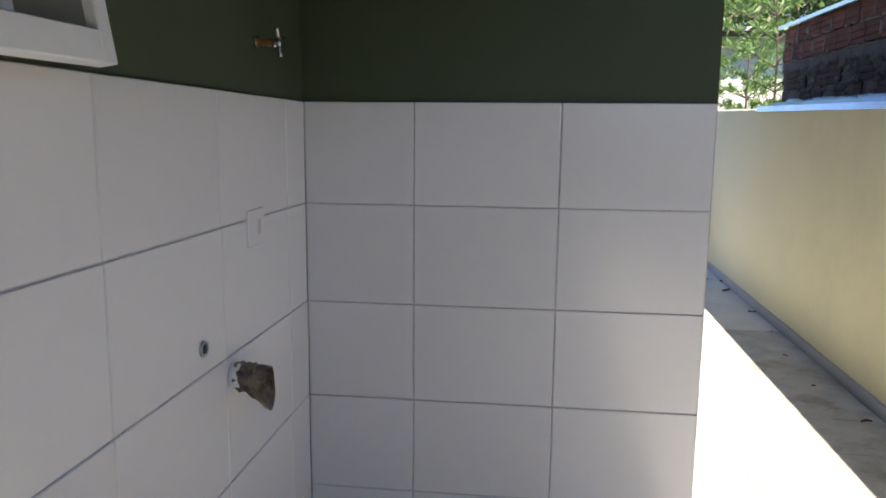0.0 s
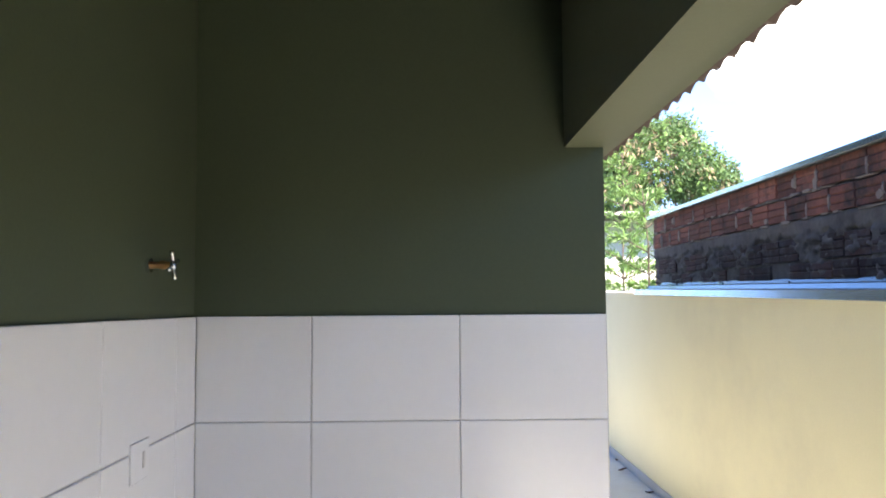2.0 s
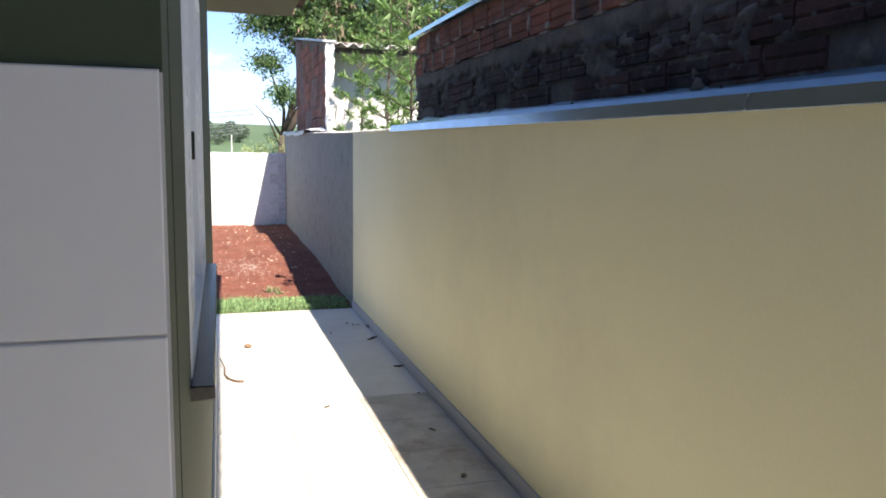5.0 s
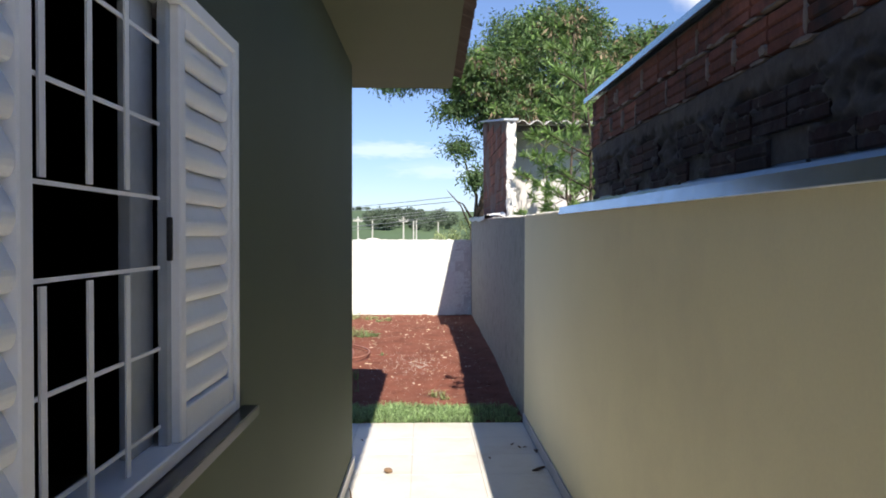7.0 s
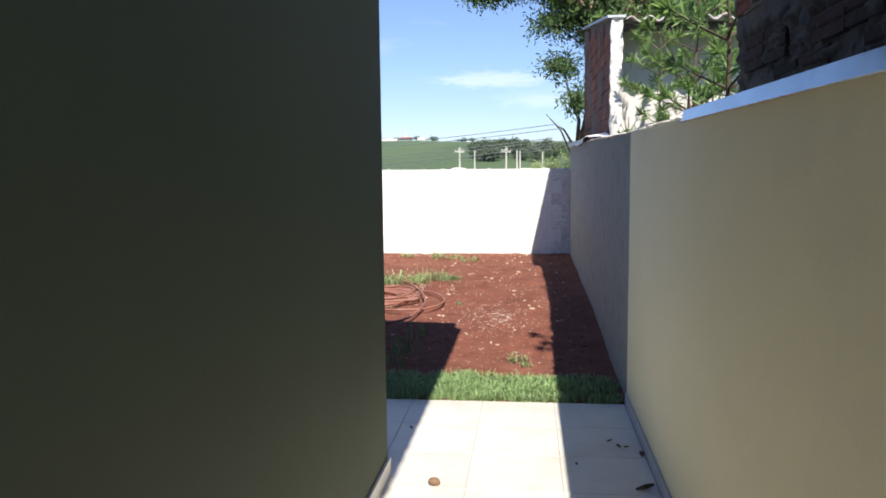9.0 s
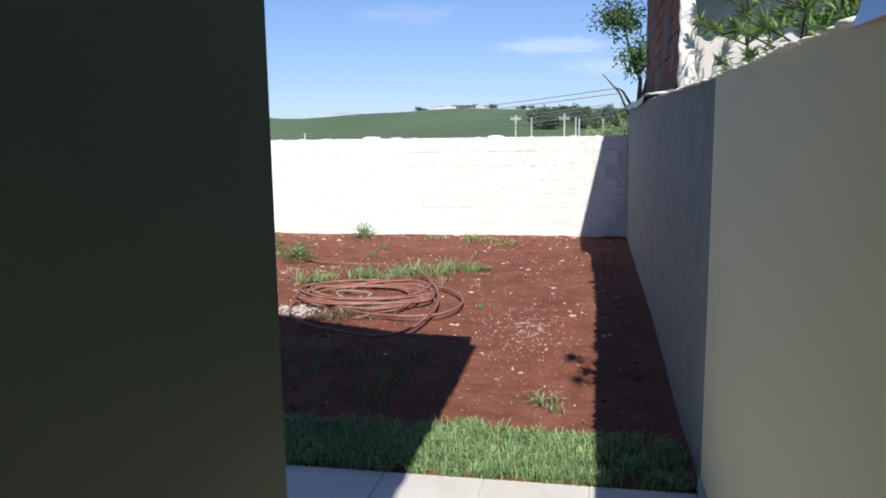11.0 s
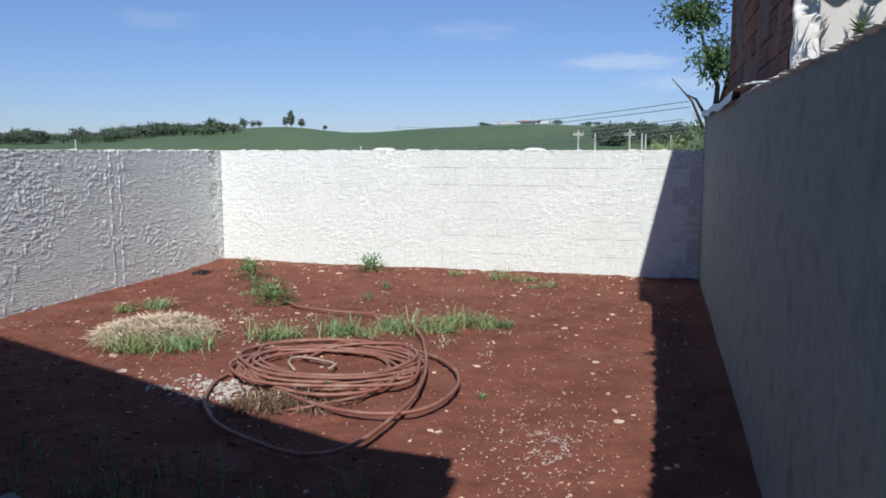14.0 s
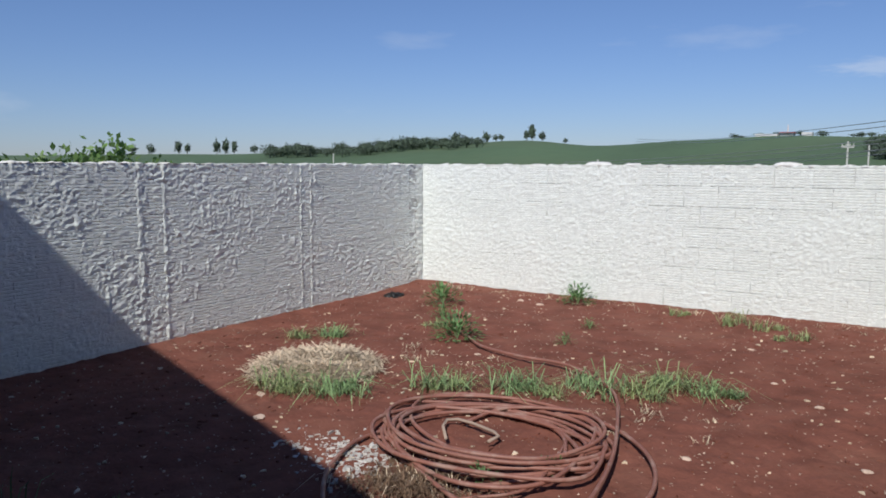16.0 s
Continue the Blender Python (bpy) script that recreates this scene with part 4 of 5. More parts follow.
blades("dry_grass", [(r2.gauss(-0.45, 0.15), r2.gauss(11.0, 0.10), r2.uniform(0.4, 0.8)) for _ in range(14)], M_STRAW, 0.14, 0.10, 9, 0.005, 2.6, 94)
blades("dry_grass", [(r2.uniform(WX + 0.2, FX - 0.5), WY - abs(r2.gauss(0.08, 0.10)) - 0.03, r2.uniform(0.4, 0.9)) for _ in range(60)], M_STRAW, 0.07, 0.08, 8, 0.006, 2.2, 95)
litter = [(r2.uniform(WX + 0.2, FX - 0.2), r2.uniform(10.0, WY - 0.2), r2.uniform(0.008, 0.026)) for _ in range(320)]
litter += [(r2.gauss(-1.2, 0.5), r2.gauss(12.0, 0.4), r2.uniform(0.012, 0.028)) for _ in range(70)]
chips("dead_leaf_litter", litter, M_STRAW, 9)
for i, (x, y, s) in enumerate([(0.484, 11.888, 0.03), (1.393, 11.129, 0.035), (-1.6, 11.2, 0.045), (-2.0, 15.0, 0.04), (-1.75, 14.9, 0.045), (0.9, 13.0, 0.03), (1.2, 12.2, 0.03),
                               (-1.9, 11.5, 0.04), (1.1, 9.9, 0.02), (0.6, 13.4, 0.025), (-1.3, 13.0, 0.03), (-3.0, 13.0, 0.03), (0.3, 14.2, 0.03)]):
    st = hub("stone", (x, y, soil_z(x, y)), "small pale stone lying on red earth", "stone", "stones on the earth")
    bm = bmesh.new()
    bmesh.ops.create_icosphere(bm, subdivisions=2, radius=s)
    for v in bm.verts:
        v.co *= 1 + 0.55 * noise.noise(v.co * 28 + Vector((i, 0, 0)))
        v.co *= 0.62
        v.co.x *= 1.3
        v.co.z = v.co.z * 0.4 + s * 0.15
    part("rock", bm, M_STONE, st)


def floor_debris():
    for i, (x, y, s, kind) in enumerate([(0.91, 7.15, 0.03, "stone"), (1.93, 7.74, 0.0, ""), (1.90, 7.18, 0.045, "leaf"), (1.84, 7.72, 0.022, "leaf"), (1.80, 7.80, 0.018, "leaf"), (0.68, 7.92, 0.016, "leaf"),
                                         (1.88, 7.70, 0.02, "leaf"), (1.80, 5.07, 0.02, "leaf"), (1.78, 4.46, 0.03, "leaf"), (1.92, 6.35, 0.035, "leaf"), (1.90, 5.72, 0.02, "leaf"), (1.3, 5.6, 0.02, "leaf"), (1.945, 7.6, 0.03, "leaf"),
                                         (1.86, 3.9, 0.03, "leaf"), (1.60, 7.45, 0.014, "leaf")]):
        if not kind:
            continue
        if kind == "stone":
            st = hub("pebble", (x, y, 0.0), "small brown clod on cream floor tiles", "pebble")
            bm = bmesh.new()
            bmesh.ops.create_icosphere(bm, subdivisions=2, radius=s)
            for v in bm.verts:
                v.co *= 1 + 0.3 * noise.noise(v.co * 30)
                v.co.z = v.co.z * 0.55 + s * 0.5
            part("clod", bm, M_DRYLEAF, st)
            continue
        lf = hub("dead_leaf", (x, y, 0.0), "curled dry brown leaf on cream floor tiles", "leaf", "dead leaves on the paving")
        bm = bmesh.new()
        rows = []
        for k in range(6):
            u = k / 5
            w = s * 0.5 * math.sin(math.pi * (0.08 + 0.86 * u))
            rows.append([bm.verts.new((s * 2 * (u - 0.5), q * w, 0.004 + 0.25 * s * abs(q) + 0.2 * s * math.sin(3 * u + i))) for q in (-1, 0, 1)])
        for a, b in zip(rows, rows[1:]):
            for q in (0, 1):
                bm.faces.new((a[q], a[q + 1], b[q + 1], b[q]))
        bmesh.ops.solidify(bm, geom=bm.faces[:], thickness=0.0015)
        bmesh.ops.rotate(bm, verts=bm.verts[:], matrix=Matrix.Rotation(i * 1.7, 3, "Z"))
        part("blade", bm, M_DRYLEAF, lf)


floor_debris()


def dark_rag(x, y):
    g = hub("dark_rag", (x, y, soil_z(x, y)), "crumpled black rag on red earth at the foot of a wall", "rag")
    bm = bmesh.new()
    bmesh.ops.create_icosphere(bm, subdivisions=3, radius=0.09)
    for v in bm.verts:
        v.co *= 1 + 0.6 * noise.noise(v.co * 22)
        v.co.z = max(-0.01, v.co.z * 0.45)
    part("cloth", bm, M_BLACK, g, smooth=True)


dark_rag(-3.22, 14.55)
twig = hub("cable_offcut", (0.76, 6.5, 0.0), "curved dark offcut of cable on cream floor tiles", "cable")
bm = bmesh.new()
tube(bm, [(0.84, 6.23, 0.010), (0.79, 6.25, 0.010), (0.745, 6.32, 0.011), (0.725, 6.42, 0.012), (0.73, 6.55, 0.02), (0.71, 6.68, 0.03), (0.70, 6.72, 0.04)], 0.009, 6, 0.004)
rel(twig, part("sheath", bm, M_DRYLEAF, twig, smooth=True))


def sheet_stack():
    s = hub("roof_sheet_stack", (-0.85, 9.3, 0.05), "small stack of grey corrugated fibre-cement sheets on the ground", "roof sheets")
    for lev in range(3):
        verts, faces = [], []
        n = 30
        for j in range(n + 1):
            u = 0.46 * j / n
            z = 0.075 + 0.022 * lev + 0.024 * math.sin(2 * math.pi * u / 0.177)
            for v in (0, 1):
                x, y = -0.61 - u * 0.94 - v * 0.22 + 0.012 * lev, 9.02 - u * 0.30 + v * 0.60
                verts += [(x, y, z), (x, y, z - 0.012)]
        for j in range(n):
            p, q = 4 * j, 4 * (j + 1)
            faces += [(p, q, q + 2, p + 2), (p + 1, p + 3, q + 3, q + 1), (p, p + 1, q + 1, q), (p + 2, q + 2, q + 3, p + 3)]
        raw("sheet", verts, faces, M_CEMENT, parent=s)


sheet_stack()


# ---- mortar crust on top of the boundary wall, loose metal ----
def crust():
    r = random.Random(5)
    bm = bmesh.new()
    y = 6.88
    while y < 12.0:
        l = r.uniform(0.012, 0.045)
        h = r.uniform(0.003, 0.012)
        bmesh.ops.create_icosphere(bm, subdivisions=2, radius=1.0, matrix=Matrix.Translation((2.03 + r.uniform(-0.02, 0.01), y, fence_z(y) - 0.001)) @ Matrix.Diagonal((0.062, l, h, 1)))
        y += l * r.uniform(0.6, 1.3)
    for v in bm.verts:
        v.co += Vector((0.009, 0.012, 0.007)) * noise.noise(v.co * 38)
    thing("mortar_crust", bm, M_PLASTER, "crumbly white mortar crust along the top of a boundary wall", "mortar", kind="stuff", smooth=True)
    s = hub("loose_flashing", (2.0, 13.8, 1.8), "loose white metal flashing strip on top of a grey cement wall", "flashing")
    bm = bmesh.new()
    rows = []
    for k in range(13):
        y = 12.25 + 3.2 * k / 12
        z = fence_z(y) + 0.012 * math.sin(k * 1.3) + (0.02 if k == 0 else 0)
        p = [(FX - 0.03, z - 0.035), (FX - 0.028, z + 0.02), (2.12, z + 0.03), (2.12, z + 0.027), (FX - 0.024, z + 0.016), (FX - 0.027, z - 0.035)]
        rows.append([bm.verts.new((a, y, b)) for a, b in p])
    for a, b in zip(rows, rows[1:]):
        for i in range(6):
            bm.faces.new((a[i], a[(i + 1) % 6], b[(i + 1) % 6], b[i]))
    bm.faces.new(rows[0])
    bm.faces.new(rows[-1][::-1])
    rel(s, part("strip", bm, M_METALDULL, s))
    f = hub("plastic_film", (2.03, 11.8, 1.8), "crumpled pale plastic film lying on top of a wall", "film")
    verts, faces = [], []
    for j in range(19):
        for i in range(7):
            y, x = 11.45 + 0.85 * j / 18, 1.955 + 0.2 * i / 6
            verts.append((x, y, fence_z(y) + 0.03 + 0.05 * math.sin(math.pi * j / 18) * (0.4 + 0.6 * i / 6) + 0.02 * noise.noise(Vector((x * 14, y * 12, 0)))))
    for j in range(18):
        for i in range(6):
            a = j * 7 + i
            faces.append((a, a + 1, a + 8, a + 7))
    raw("film", verts, faces, M_WHITE, parent=f)


crust()


# ---- trees ----
def leaf_mesh(centers, n, size, narrow, seed, droop=0.3, cluster=9, cspread=0.16):
    """Sprigs of small leaves inside ellipsoids (x, y, z, rx, ry, rz)."""
    r = np.random.default_rng(seed)
    w = np.array([c[3] * c[4] * c[5] for c in centers]) ** 0.5
    w /= w.sum()
    C = np.array(centers)[r.choice(len(centers), n // cluster, p=w)]
    d = r.normal(size=(len(C), 3))
    d /= np.linalg.norm(d, axis=1)[:, None]
    q = r.uniform(0.35, 1.0, len(C)) ** 0.55
    P = C[:, :3] + d * C[:, 3:] * q[:, None]
    P = np.repeat(P, cluster, 0)
    sprig = np.repeat(d + r.normal(size=d.shape) * 0.5, cluster, 0)
    sprig /= np.linalg.norm(sprig, axis=1)[:, None]
    t = np.tile(np.linspace(-1, 1, cluster), len(C))[:, None]
    P = P + sprig * t * cspread + r.normal(size=P.shape) * cspread * 0.25
    ax = sprig * 0.5 + r.normal(size=P.shape) * 0.7
    ax[:, 2] -= droop
    ax /= np.linalg.norm(ax, axis=1)[:, None]
    side = np.cross(ax, r.normal(size=P.shape))
    side /= np.linalg.norm(side, axis=1)[:, None]
    L = size * r.uniform(0.6, 1.2, (len(P), 1))
    a, b, c, e = P, P + ax * L * 0.5 + side * L * narrow, P + ax * L, P + ax * L * 0.5 - side * L * narrow
    V = np.stack([a, b, c, e], 1).reshape(-1, 3)
    return V.tolist(), [(4 * i, 4 * i + 1, 4 * i + 2, 4 * i + 3) for i in range(len(P))]


def big_tree():
    t = hub("large_tree", (2.4, 20.5, -0.25), "tall spreading tree with feathery green leaves and brown seed pods", "tree")
    bm = bmesh.new()
    rr = random.Random(9)
    tube(bm, [(2.4, 20.5, -0.25), (2.38, 20.5, 1.0), (2.42, 20.45, 1.9)], 0.17, 9, 0.13)
    for (x, y, z) in ((1.6, 20.0, 5.5), (2.3, 20.6, 5.6), (3.8, 20.3, 6.2), (5.2, 20.8, 5.6), (6.4, 20.1, 4.5), (3.8, 19.5, 4.0), (2.6, 20.9, 4.6)):
        a, b = Vector((2.42 + rr.uniform(-0.06, 0.06), 20.45 + rr.uniform(-0.06, 0.06), rr.uniform(1.7, 2.0))), Vector((x, y, z))
        mid = Vector((3.0 + rr.uniform(-0.15, 0.3), 20.3, 3.5 + rr.uniform(-0.3, 0.3)))
        pts = [a, a.lerp(mid, 0.5) + Vector((rr.uniform(-0.1, 0.1), 0, 0)), mid, mid.lerp(b, 0.5) + Vector((0, 0, 0.15)), b]
        tube(bm, pts, 0.075, 6, 0.015)
    tube(bm, [(2.35, 20.4, 1.9), (2.1, 20.3, 2.3), (1.95, 20.3, 2.38)], 0.035, 5, 0.008)
    tube(bm, [(2.4, 20.4, 1.9), (2.42, 20.3, 2.5), (2.2, 20.2, 3.1), (2.05, 20.2, 3.6)], 0.05, 5, 0.012)
    for (x, y, z) in ((1.72, 20.2, 2.62), (2.5, 20.3, 3.2)):
        tube(bm, [(2.35, 20.45, 1.6), ((x + 2.35) / 2, y, z - 0.35), (x, y, z)], 0.03, 5, 0.008)
    rel(t, part("trunk", bm, M_BARK, t, smooth=True))
    lobes = [(4.2, 20.4, 5.5, 1.6, 1.5, 1.1), (6.4, 20.5, 5.2, 1.6, 1.3, 1.0), (2.75, 20.3, 5.2, 1.0, 1.2, 0.85), (1.75, 20.2, 5.45, 0.8, 0.7, 0.35), (3.3, 20.0, 4.3, 0.9, 1.0, 0.6),
             (5.0, 20.2, 4.2, 1.2, 1.2, 0.6), (7.7, 20.4, 4.7, 0.9, 0.9, 0.7), (4.5, 20.4, 6.5, 1.1, 1.0, 0.5), (6.6, 20.6, 6.1, 0.9, 0.9, 0.45), (0.95, 20.0, 5.35, 0.75, 0.6, 0.24), (0.45, 20.0, 5.1, 0.45, 0.4, 0.14), (2.0, 20.1, 3.6, 0.34, 0.3, 0.18),
             (2.35, 20.1, 2.9, 0.24, 0.3, 0.2), (1.9, 20.1, 4.5, 0.45, 0.4, 0.2), (3.3, 20.2, 6.2, 0.7, 0.7, 0.5)]
    v, f = leaf_mesh(lobes, 90000, 0.115, 0.16, 3, 0.35, 12, 0.24)
    raw("crown", v, f, M_LEAF, "stuff", t)
    v, f = leaf_mesh(lobes[:9], 14000, 0.17, 0.2, 13, 0.1, 10, 0.2)
    raw("young_leaves", v, f, M_LEAFLIME, "stuff", t)
    v, f = leaf_mesh(lobes[:9], 9000, 0.22, 0.11, 4, 1.6, 8, 0.12)
    raw("dry_foliage", v, f, M_POD, "stuff", t)


big_tree()


def young_tree(x, y, h, seed, name="young_tree", dens=1.0, skew=(0, 0)):
    t = hub(name, (x, y, 0.0), "slender young tree with whorls of narrow lime-green leaves", "tree")
    rr = random.Random(seed)
    bm = bmesh.new()
    stem = [(skew[0] * u * u + 0.02 * math.sin(9 * u), skew[1] * u * u, h * u - 0.2 * (u == 0)) for u in (0, 0.2, 0.4, 0.6, 0.8, 1.0)]
    tube(bm, stem, 0.022, 6, 0.006)
    r = np.random.default_rng(seed)
    verts, faces = [], []
    k = 0
    z = 1.45
    while z < h:
        u = z / h
        reach = 0.12 + 0.46 * (1 - u) ** 0.6
        for j in range(4):
            a = k * 2.4 + j * 1.257 + rr.uniform(-0.3, 0.3)
            L = reach * rr.uniform(0.7, 1.15)
            cx, cy = skew[0] * u * u, skew[1] * u * u
            tip = Vector((cx + L * math.cos(a), cy + L * math.sin(a), z + 0.35 * L))
            if x + tip.x < 2.25 and tip.z < 1.95 or x + tip.x < 2.0:
                continue
            tube(bm, [(cx, cy, z - 0.05), ((cx + tip.x) / 2, (cy + tip.y) / 2, z + 0.08 * L), tuple(tip)], 0.007, 4, 0.003)
            for s in (0.45, 0.7, 0.85, 0.93, 1.0, 1.0, 1.0, 1.0):
                base = np.array([cx, cy, z - 0.02]) * (1 - s) + np.array(tip) * s
                for _ in range(int(10 * dens)):
                    d = np.array([math.cos(a), math.sin(a), 0.6]) * 0.6 + r.normal(size=3) * 0.6
                    d /= np.linalg.norm(d)
                    sd = np.cross(d, r.normal(size=3)); sd /= np.linalg.norm(sd)
                    l = r.uniform(0.06, 0.125)
                    i = len(verts)
                    verts += [tuple(base), tuple(base + d * l * 0.5 + sd * l * 0.07), tuple(base + d * l), tuple(base + d * l * 0.5 - sd * l * 0.07)]
                    faces.append((i, i + 1, i + 2, i + 3))
        z += 0.24
        k += 1
    part("trunk", bm, M_BARK, t)
    ob = raw("leaves", verts, faces, M_LEAFLIME, "stuff")
    ob.parent = t


young_tree(2.62, 9.75, 3.55, 3, dens=1.0)
young_tree(2.42, 7.75, 2.75, 7, "sapling", 0.8, (-0.14, -0.1))
young_tree(2.60, 11.25, 2.80, 21, "sapling", 0.7, (0.0, 0.05))
young_tree(2.98, 10.95, 2.70, 22, "sapling", 0.7, (0.05, 0.0))
young_tree(2.75, 8.9, 2.35, 8, "sapling", 0.8, (0.1, 0.2))
young_tree(2.50, 9.15, 2.15, 12, "sapling", 0.8, (-0.05, 0.1))


def shrub_row():
    for i in range(6):
        y = 10.6 + 0.5 * i
        s = hub("shrub", (-4.9 - 0.1 * (i % 3), y, -0.25), "leafy green shrub behind a whitewashed wall", "shrub", "shrubs behind the wall")
        top = 1.47 + 0.09 * math.sin(i * 2.1)
        v, f = leaf_mesh([(0, 0, top + 0.05, 0.32, 0.34, 0.28), (0.1, 0.1, top - 0.3, 0.4, 0.4, 0.35)], 2000, 0.075, 0.30, 40 + i, 0.0, 6, 0.09)
        ob = raw("foliage", v, f, M_LEAFLIME, "stuff")
        ob.parent = s
        bm = bmesh.new()
        for a in range(4):
            tube(bm, [(0, 0, 0), (0.1 * math.cos(a * 1.6), 0.1 * math.sin(a * 1.6), 1.0), (0.2 * math.cos(a * 1.6), 0.2 * math.sin(a * 1.6), top)], 0.015, 5, 0.005)
        part("stems", bm, M_BARK, s)


shrub_row()


# bushes past the far corner of the garden
v, f = leaf_mesh([(1.75, 21.0, 0.95, 0.45, 0.8, 0.75), (2.3, 20.6, 1.2, 0.6, 0.6, 0.8)], 5200, 0.09, 0.14, 77, -0.3, 8, 0.1)
bush = hub("bush", (1.5, 21, -0.25), "pale yellow-green bush behind a whitewashed garden wall", "bush")
raw("foliage", v, f, M_WEED, "stuff", bush)


# ---- distance ----
def far_tree_clump(name, specs, seed, n_each=420, label="dark green woodland on a far hill"):
    r = np.random.default_rng(seed)
    verts, faces = [], []
    for az, dist, h, w in specs:
        a = radians(az)
        x, y = 1 + dist * math.sin(a), 6 + dist * math.cos(a)
        z = ground_z(x, y)
        for _ in range(n_each):
            d = r.normal(size=3)
            d /= np.linalg.norm(d)
            p = np.array([x, y, z + h * 0.55]) + d * np.array([w, w, h * 0.45]) * r.uniform(0.5, 1.0) * (0.85 + 0.9 * noise.noise(Vector(tuple(d * 1.6 + az))))
            u, s = r.normal(size=3), h * 0.06
            u /= np.linalg.norm(u)
            k = np.cross(u, d)
            k /= np.linalg.norm(k) + 1e-9
            i = len(verts)
            verts += [tuple(p + u * s), tuple(p + k * s), tuple(p - u * s), tuple(p - k * s)]
            faces.append((i, i + 1, i + 2, i + 3))
        if name == "far_tree":
            continue
        i = len(verts)
        q = w * 0.09
        verts += [(x - q, y, z - 1), (x + q, y, z - 1), (x + q, y, z + h * 0.6), (x - q, y, z + h * 0.6)]
        faces.append((i, i + 1, i + 2, i + 3))
    return raw(name, verts, faces, M_WOODS, "stuff", label=label, category="trees")


rw = random.Random(31)
far_tree_clump("far_woods", [(rw.uniform(-46, -30.5), rw.uniform(300, 350), rw.uniform(2.6, 5.2), rw.uniform(2.5, 4.6)) for _ in range(110)], 1)
far_tree_clump("far_woods", [(rw.uniform(-4.2, 2.5), rw.uniform(230, 290), rw.uniform(2.6, 5.2), rw.uniform(2, 3.0)) for _ in range(70)], 2)
far_tree_clump("far_woods", [(rw.uniform(-60, -36), rw.uniform(130, 170), rw.uniform(3.0, 4.6), rw.uniform(2, 3.5)) for _ in range(60)], 3)
far_tree_clump("far_woods", [(rw.uniform(-14, -4), rw.uniform(402, 416), rw.uniform(1.5, 3.0), rw.uniform(2, 3.5)) for _ in range(20)], 5)
far_tree_clump("far_scrub", [(rw.uniform(-8, 6), rw.uniform(95, 150), rw.uniform(1.6, 3.2), rw.uniform(1.5, 3)) for _ in range(60)], 6)
for i, (az, h, w) in enumerate([(-26.6, 9.0, 1.8), (-27.0, 5.5, 1.8), (-25.9, 5.0, 2.2), (-30.0, 5.5, 2.5), (-29.3, 4.0, 2.2), (-28.9, 4.0, 2.0), (-32.3, 6.5, 3.0), (-24.2, 3.0, 1.5),
                                (-49.6, 7.5, 2.0), (-49.0, 7.5, 1.8), (-48.4, 7.0, 1.6), (-52.2, 6.8, 2.0), (-51.6, 5.5, 1.5), (-54.0, 5.0, 2.5), (-55.2, 5.0, 2.5), (-47.0, 4.5, 2.5)]):
    ax, ay = 1 + 408 * math.sin(radians(az)), 6 + 408 * math.cos(radians(az))
    lone = hub("far_tree", (ax, ay, ground_z(ax, ay)), "lone dark tree on the crest of a far green hill", "tree")
    clump = far_tree_clump("far_tree", [(az, 408, h, w)], 50 + i, 420, "")
    clump.name = "crown"
    for key in ("label", "category"):
        if key in clump:
            del clump[key]
    clump.parent = lone
    rel(lone, clump)
    bm = bmesh.new()
    tube(bm, [(0, 0, -0.5), (0, 0, h * 0.4), (0.1, 0, h * 0.8)], w * 0.07, 6, w * 0.03)
    part("trunk", bm, M_BARK, lone)


def far_buildings():
    a = radians(-9.3)
    x, y = 1 + 400 * math.sin(a), 6 + 400 * math.cos(a)
    z = ground_z(x, y)
    b = hub("farmhouse", (x, y, z), "long white farm building with red roof on a hill", "building")
    bm = bmesh.new()
    box(bm, -2, 4, -3, 3, -2, 1.05)
    part("wall", bm, M_NEIGH, b)
    bm = bmesh.new()
    prism(bm, [(-4, 1.0), (4, 1.0), (0, 1.7)], -2.3, 4.3, 0)
    part("roof", bm, M_REDROOF, b)
    for x0, x1, t in ((-13, -3, 0.9), (7.5, 12, 1.3)):
        bm = bmesh.new()
        box(bm, x0, x1, -3, 2, -2, t)
        part("shed", bm, M_NEIGH, b)
    bm = bmesh.new()
    tube(bm, [(1, 0, 1), (1, 0, 5)], 0.35, 6, 0.2)
    part("mast", bm, M_NEIGH, b)


far_buildings()


def pole(az, dist, top_el, arm):
    a = radians(az)
    x, y = 1.45 + dist * math.sin(a), 6.9 + dist * math.cos(a)
    z0, z1 = ground_z(x, y), 1.48 + dist * math.tan(radians(top_el))
    p = hub("utility_pole", (x, y, z0), "pale concrete utility pole" + (" with a cross-arm" if arm else ""), "utility pole", "utility poles in the distance")
    bm = bmesh.new()
    tube(bm, [(0, 0, -0.5), (0, 0, z1 - z0)], 0.085, 8, 0.06)
    part("shaft", bm, M_POLE, p)
    if arm:
        bm = bmesh.new()
        box(bm, -0.40, 0.40, -0.04, 0.04, z1 - z0 - 0.45, z1 - z0 - 0.30)
        part("cross_arm", bm, M_POLE, p)
        for q in (-0.36, -0.12, 0.12, 0.36):
            bm = bmesh.new()
            tube(bm, [(q, 0, z1 - z0 - 0.3), (q, 0, z1 - z0 - 0.16)], 0.03, 6)
            part("insulator", bm, M_POLE, p)


for az, d, el, arm in ((-5.5, 62, 1.62, True), (-4.3, 66, 1.35, False), (-1.85, 60, 1.62, True), (-1.0, 66, 1.35, False), (-0.75, 70, 1.30, False), (1.0, 70, 1.2, False), (-21.5, 60, 0.45, False), (-41, 95, 0.85, False)):
    pole(az, d, el, arm)


